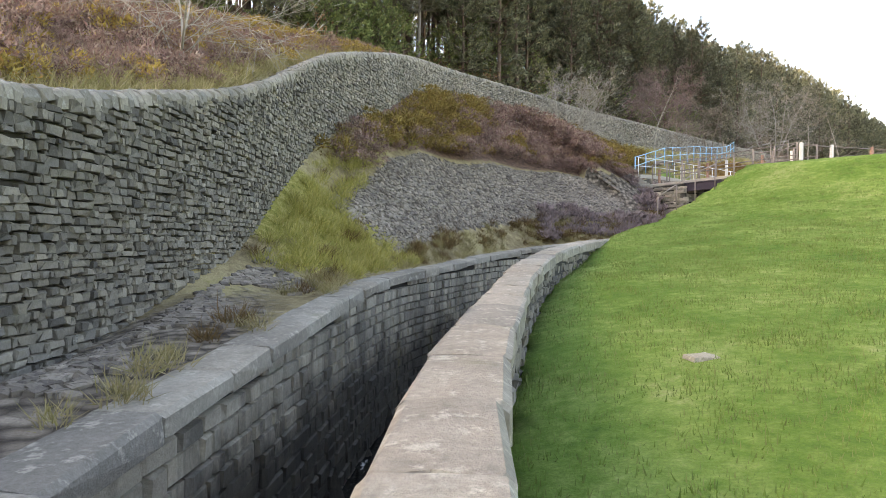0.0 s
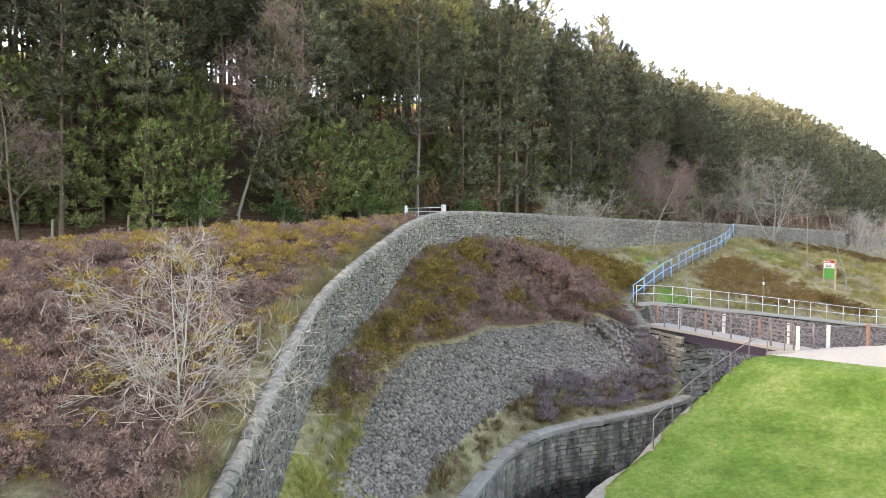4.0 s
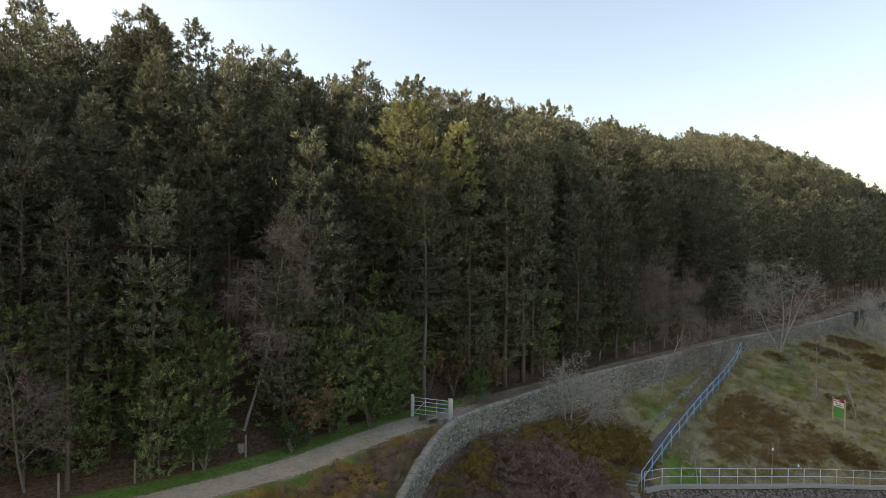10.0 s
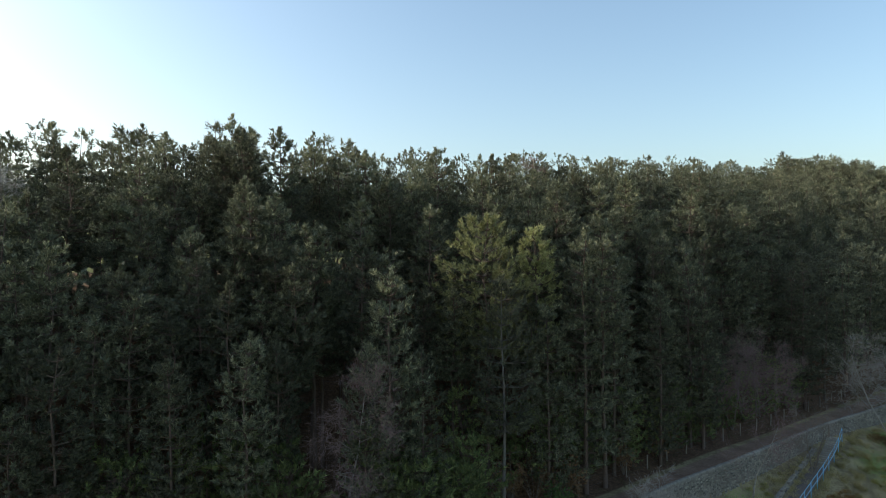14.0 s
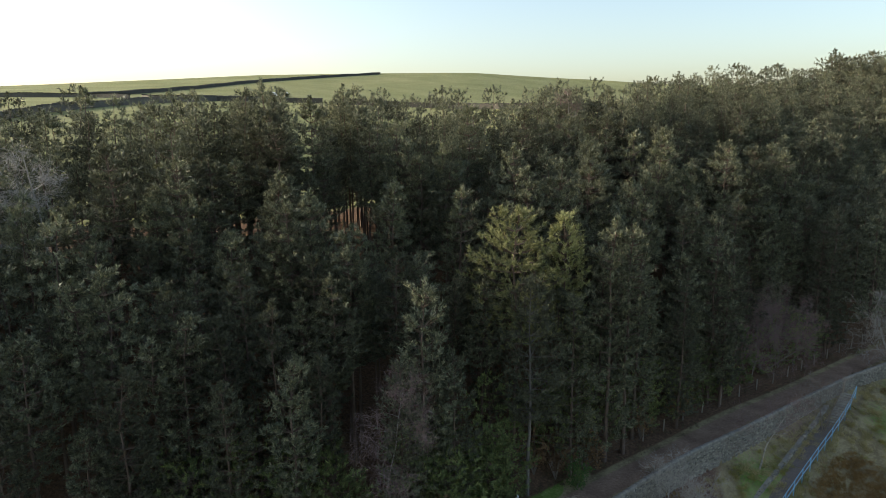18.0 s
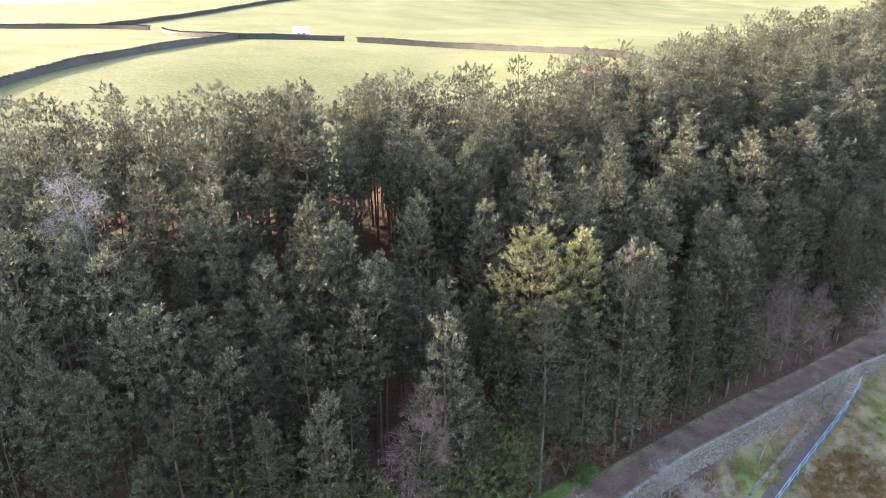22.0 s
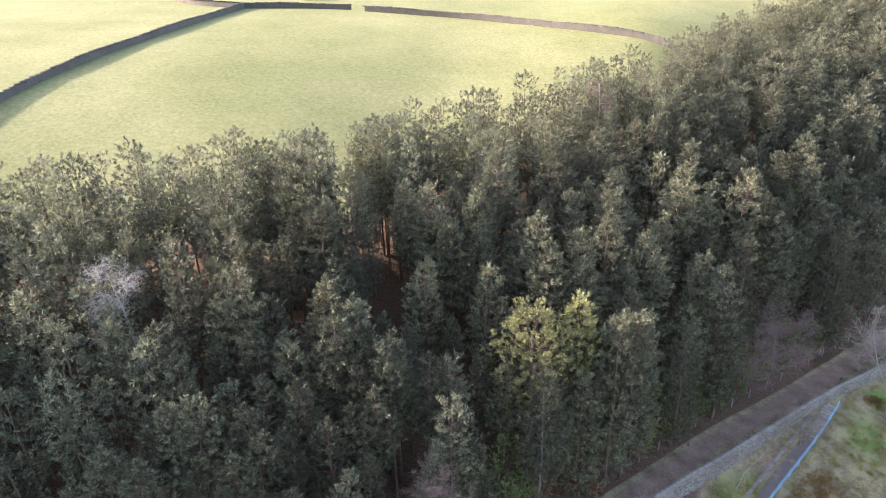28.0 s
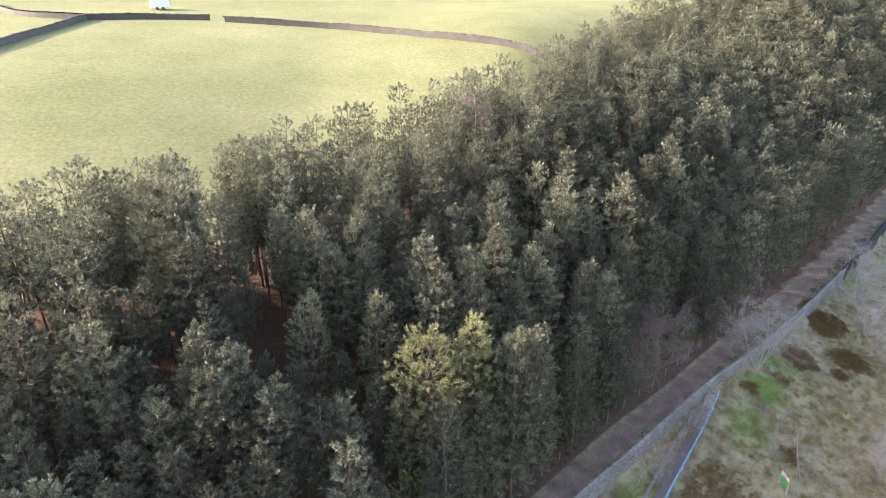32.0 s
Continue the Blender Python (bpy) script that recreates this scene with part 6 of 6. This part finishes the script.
for a, b in zip(posts[:-1], posts[1:]):
    part("rail", rod((*a, 7.36), (*b, 7.36), 0.02).mesh("rail", M_RUST, True), post_fence)
weir = thing("curved_weir", "curved stone courses of a weir in the basin", "weir", kind="structure")
for k in range(5):
    arc = np.array([(27.5 + (7.0 + 0.5 * k) * math.cos(t), 32.5 + (4.6 + 0.5 * k) * math.sin(t), 0) for t in np.linspace(3.0, 0.7, 26)])
    for a, b in zip(arc[:-1], arc[1:]):
        q = Geo()
        d = b - a
        q.box(((a + b) / 2)[:2].tolist() + [3.4 - k * 0.16], (np.linalg.norm(d) * 0.98, 0.48, 3.0 - k * 0.3), math.atan2(d[1], d[0]), 0.04)
        part("stone", q.mesh("stone", M_PITCH), weir)

# field gate and the track-side fence
gate = thing("field_gate", "grey five-bar metal gate beside a white post", "gate")
ga, gb = np.array(gpt(-2.2, 40.3)), np.array(gpt(0.15, 39.2))
for p_, r_, m_ in ((ga, 0.09, M_GALV), (gb, 0.12, M_WHITE)):
    q = Geo()
    q.box(p_ + (0, 0, 0.6), (r_ * 2, r_ * 2, 1.5), 0.4, 0.02)
    part("gatepost", q.mesh("gatepost", m_), gate)
for h in (0.2, 0.45, 0.7, 0.95, 1.18):
    part("bar", rod(ga + (0, 0, h), gb + (0, 0, h), 0.022).mesh("bar", M_GALV, True), gate)
for u in (0.05, 0.35, 0.65, 0.95):
    c = ga + (gb - ga) * u
    part("upright", rod(c + (0, 0, 0.18), c + (0, 0, 1.2), 0.02).mesh("upright", M_GALV, True), gate)
part("brace", rod(ga + (gb - ga) * 0.05 + (0, 0, 0.2), ga + (gb - ga) * 0.35 + (0, 0, 1.0), 0.02).mesh("brace", M_GALV, True), gate)
for x, y, s_ in ((-1.3, 39.1, 0.5), (-0.9, 38.7, 0.38), (-0.4, 38.8, 0.45)):
    v, f = stone_shape(int(x * -100), 0.25, 0.1)
    thing("boulder", "rough grey block of stone at the foot of the gate", "stone", make_mesh("boulder", v, f, M_COPE),
          group="blocks by the gate", at=Matrix.LocRotScale(Vector(gpt(x, y)) + Vector((0, 0, s_ * 0.3)), Euler((0.1, 0.05, x * 3)), (s_ * 1.5, s_, s_)))

fence = thing("post_and_wire_fence", "weathered timber post and wire fence at the wood's edge", "fence")
fs, fa = frames(TRACK_C)
u0, u1 = float(np.interp(-40, TRACK_C[:, 0], fs)), float(np.interp(40, TRACK_C[:, 0], fs))
g = np.random.default_rng(61)
prev = None
for u in np.arange(u0, u1, 2.9):
    x, y, a = (np.interp(u, fs, c) for c in (TRACK_C[:, 0], TRACK_C[:, 1], fa))
    d_ = 2.5
    x, y = x - math.sin(a) * d_, y + math.cos(a) * d_
    p_ = np.array(gpt(x, y))
    if -2.6 < x < -0.3:
        prev = None
        continue
    lean = g.normal(0, 0.05, 2)
    q = Geo()
    q.tube([p_ - (0, 0, 0.3), p_ + (lean[0] * 1.2, lean[1] * 1.2, 1.15)], [0.06, 0.055], 7)
    part("post", q.mesh("post", M_WOOD), fence)
    if prev is not None:
        for h in (0.35, 0.7, 1.05):
            part("wire", rod(prev + (0, 0, h), p_ + (0, 0, h), 0.006, 3).mesh("wire", M_WIRE), fence)
    prev = p_

# notice board, poles, log pile
sign = thing("notice_board", "green and white notice board with a red header on timber posts", "sign")
sp = np.array(gpt(33.0, 55.2))
face = math.radians(-78)
ca, sa_ = math.cos(face), math.sin(face)


def local(x, y, z):
    return sp + (x * ca - y * sa_, x * sa_ + y * ca, z)


for x in (-0.62, 0.62):
    q = Geo()
    q.box(local(x, 0, 1.1), (0.11, 0.11, 2.5), face, 0.01)
    part("post", q.mesh("post", M_PALEWOOD), sign)
for name_, z0, z1, m_ in (("green_panel", 0.75, 1.62, M_GREEN), ("white_panel", 1.62, 2.05, M_SIGNWHITE), ("red_header", 2.05, 2.26, M_SIGNRED)):
    q = Geo()
    q.box(local(0, 0.0, (z0 + z1) / 2), (1.14, 0.04, z1 - z0 - 0.004), face)
    part(name_, q.mesh(name_, m_), sign)
for x, z, w in ((-0.2, 2.155, 0.7), (-0.28, 1.9, 0.2), (0.1, 1.9, 0.2), (0.0, 1.74, 0.6)):
    for s_ in (0.026, -0.026):
        q = Geo()
        q.box(local(x, s_, z), (w, 0.008, 0.07), face)
        part("print_bar", q.mesh("print_bar", M_SIGNWHITE if z > 2.1 else M_DARKINK), sign)
for x, y, h in ((23.0, 46.3, 2.3), (25.0, 46.6, 1.2)):
    o = thing("marker_pole", "slim weathered marker pole with a small pale plate", "pole")
    p_ = np.array(gpt(x, y))
    part("pole", rod(p_ - (0, 0, 0.2), p_ + (0, 0, h), 0.035, 8).mesh("pole", M_WOOD, True), o)
    q = Geo()
    q.box(p_ + (0, -0.05, h * 0.8), (0.12, 0.02, 0.2), 0)
    part("plate", q.mesh("plate", M_SIGNWHITE), o)
g = np.random.default_rng(71)
for cx, cy, n_ in ((-29.3, 50.1, 9), (-33.5, 46.0, 4), (-27.9, 47.6, 4)):
    for k in range(n_):
        p_ = np.array(gpt(cx + g.normal(0, 0.5), cy + g.normal(0, 0.8)))
        d = np.array([1.0, 0.35 + g.normal(0, 0.1), 0.1])
        o = thing("felled_log", "felled orange-brown pine log on the woodland floor", "log", group="felled logs in the clearing")
        part("log", rod(p_ - d + (0, 0, 0.15), p_ + d + (0, 0, 0.2), g.uniform(0.09, 0.15), 8).mesh("log", M_LOG, True), o)
# post at the head of the steps, and a flat stone in the mown grass
head_post = thing("gate_post", "dark weathered timber post at the head of the steps", "post")
p_ = np.array(gpt(28.0, 65.0))
q = Geo()
q.box(p_ + (0, 0, 0.75), (0.16, 0.16, 1.9), 0.8, 0.02)
part("post", q.mesh("post", M_WOOD), head_post)
v, f = stone_shape(79, 0.2, 0.06)
thing("flat_stone", "small pale flat stone lying in the mown grass", "stone", make_mesh("flat_stone", v, f, M_COPE), at=Matrix.LocRotScale(Vector(gpt(2.87, 6.9)) + Vector((0, 0, 0.02)), Euler((-1.5, 0, 0.3)), (0.34, 0.06, 0.2)))
# stone at the fence
v, f = stone_shape(77, 0.25, 0.1)
thing("boulder", "pale block of stone at the edge of the track", "stone", make_mesh("boulder", v, f, M_COPE), at=Matrix.LocRotScale(Vector(gpt(-10.7, 34.0)) + Vector((0, 0, 0.15)), Euler((0.1, 0, 0.5)), (0.45, 0.35, 0.5)))

# ---- field walls and the trailer on the hill ----
def field_wall(pts, name_seed, label):
    l_ = resample([(*p, 0) for p in pts], 3.0)
    z = ground_z(l_[:, 0], l_[:, 1])
    o = thing("field_wall", label, "stone wall", kind="structure")
    g = np.random.default_rng(name_seed)
    h = 1.15 + 0.1 * np.sin(np.arange(len(l_)) * 0.7)
    part("wall_body", wall_core("wall_body", l_, z - 0.5, z + h, -0.22, 0.44, M_FIELDWALL), o)
    s_, a_ = frames(l_)
    copes = []
    for u in np.arange(0, s_[-1], 1.1):
        x, y, zz, hh, a = (np.interp(u, s_, c) for c in (l_[:, 0], l_[:, 1], z, h, a_))
        copes.append((x, y, zz + hh + 0.06, a, 1.0, 0.5, 0.28 * g.uniform(0.7, 1.5), 0))
    lay(o, "coping_stone", copes, STONES, M_FIELDWALL, [], "coping_stones")
    return o


field_wall([(-85, 40), (-86.5, 83), (-85.8, 107), (-85.6, 140), (-86, 157)], 81, "dark drystone wall across the green pasture")
field_wall([(-86, 157), (-72, 161.5), (-60, 163)], 82, "dark drystone wall running to the field gateway")
field_wall([(-56, 161.8), (-44, 161), (-31, 159.5), (-18, 154.5), (-5, 147), (10, 140), (26, 132)], 83, "dark drystone wall along the top of the near pasture")
field_wall([(-86, 157), (-101, 160), (-113, 168), (-121, 178)], 84, "dark drystone wall across the far pasture")
field_wall([(-128, 182), (-146, 183), (-170, 176), (-240, 165)], 85, "dark drystone wall across the far pasture")
field_wall([(-146, 184), (-147, 206), (-148, 232), (-150, 300), (-140, 370), (-120, 440)], 86, "dark drystone wall climbing to the hill's brow")
trailer = thing("stock_trailer", "small white livestock trailer parked in the pasture", "trailer")
tp = np.array(gpt(-78, 178))
q = Geo()
q.box(tp + (0, 0, 1.5), (4.6, 2.2, 2.0), 0.4, 0.15)
part("body", q.mesh("body", M_TRAILER), trailer)
for x, y in ((-0.7, -1.1), (0.7, -1.1), (-0.7, 1.1), (0.7, 1.1)):
    q = Geo()
    c_ = tp + (x * math.cos(0.4) - y * math.sin(0.4), x * math.sin(0.4) + y * math.cos(0.4), 0.38)
    w_ = np.array([-math.sin(0.4), math.cos(0.4), 0]) * 0.12
    q.tube([c_ - w_, c_ + w_], [0.38, 0.38], 14)
    part("wheel", q.mesh("wheel", M_DARKINK), trailer)
part("drawbar", rod(tp + (-2.2, -0.9, 0.5), tp + (-3.4, -1.4, 0.45), 0.05).mesh("drawbar", M_RUST), trailer)
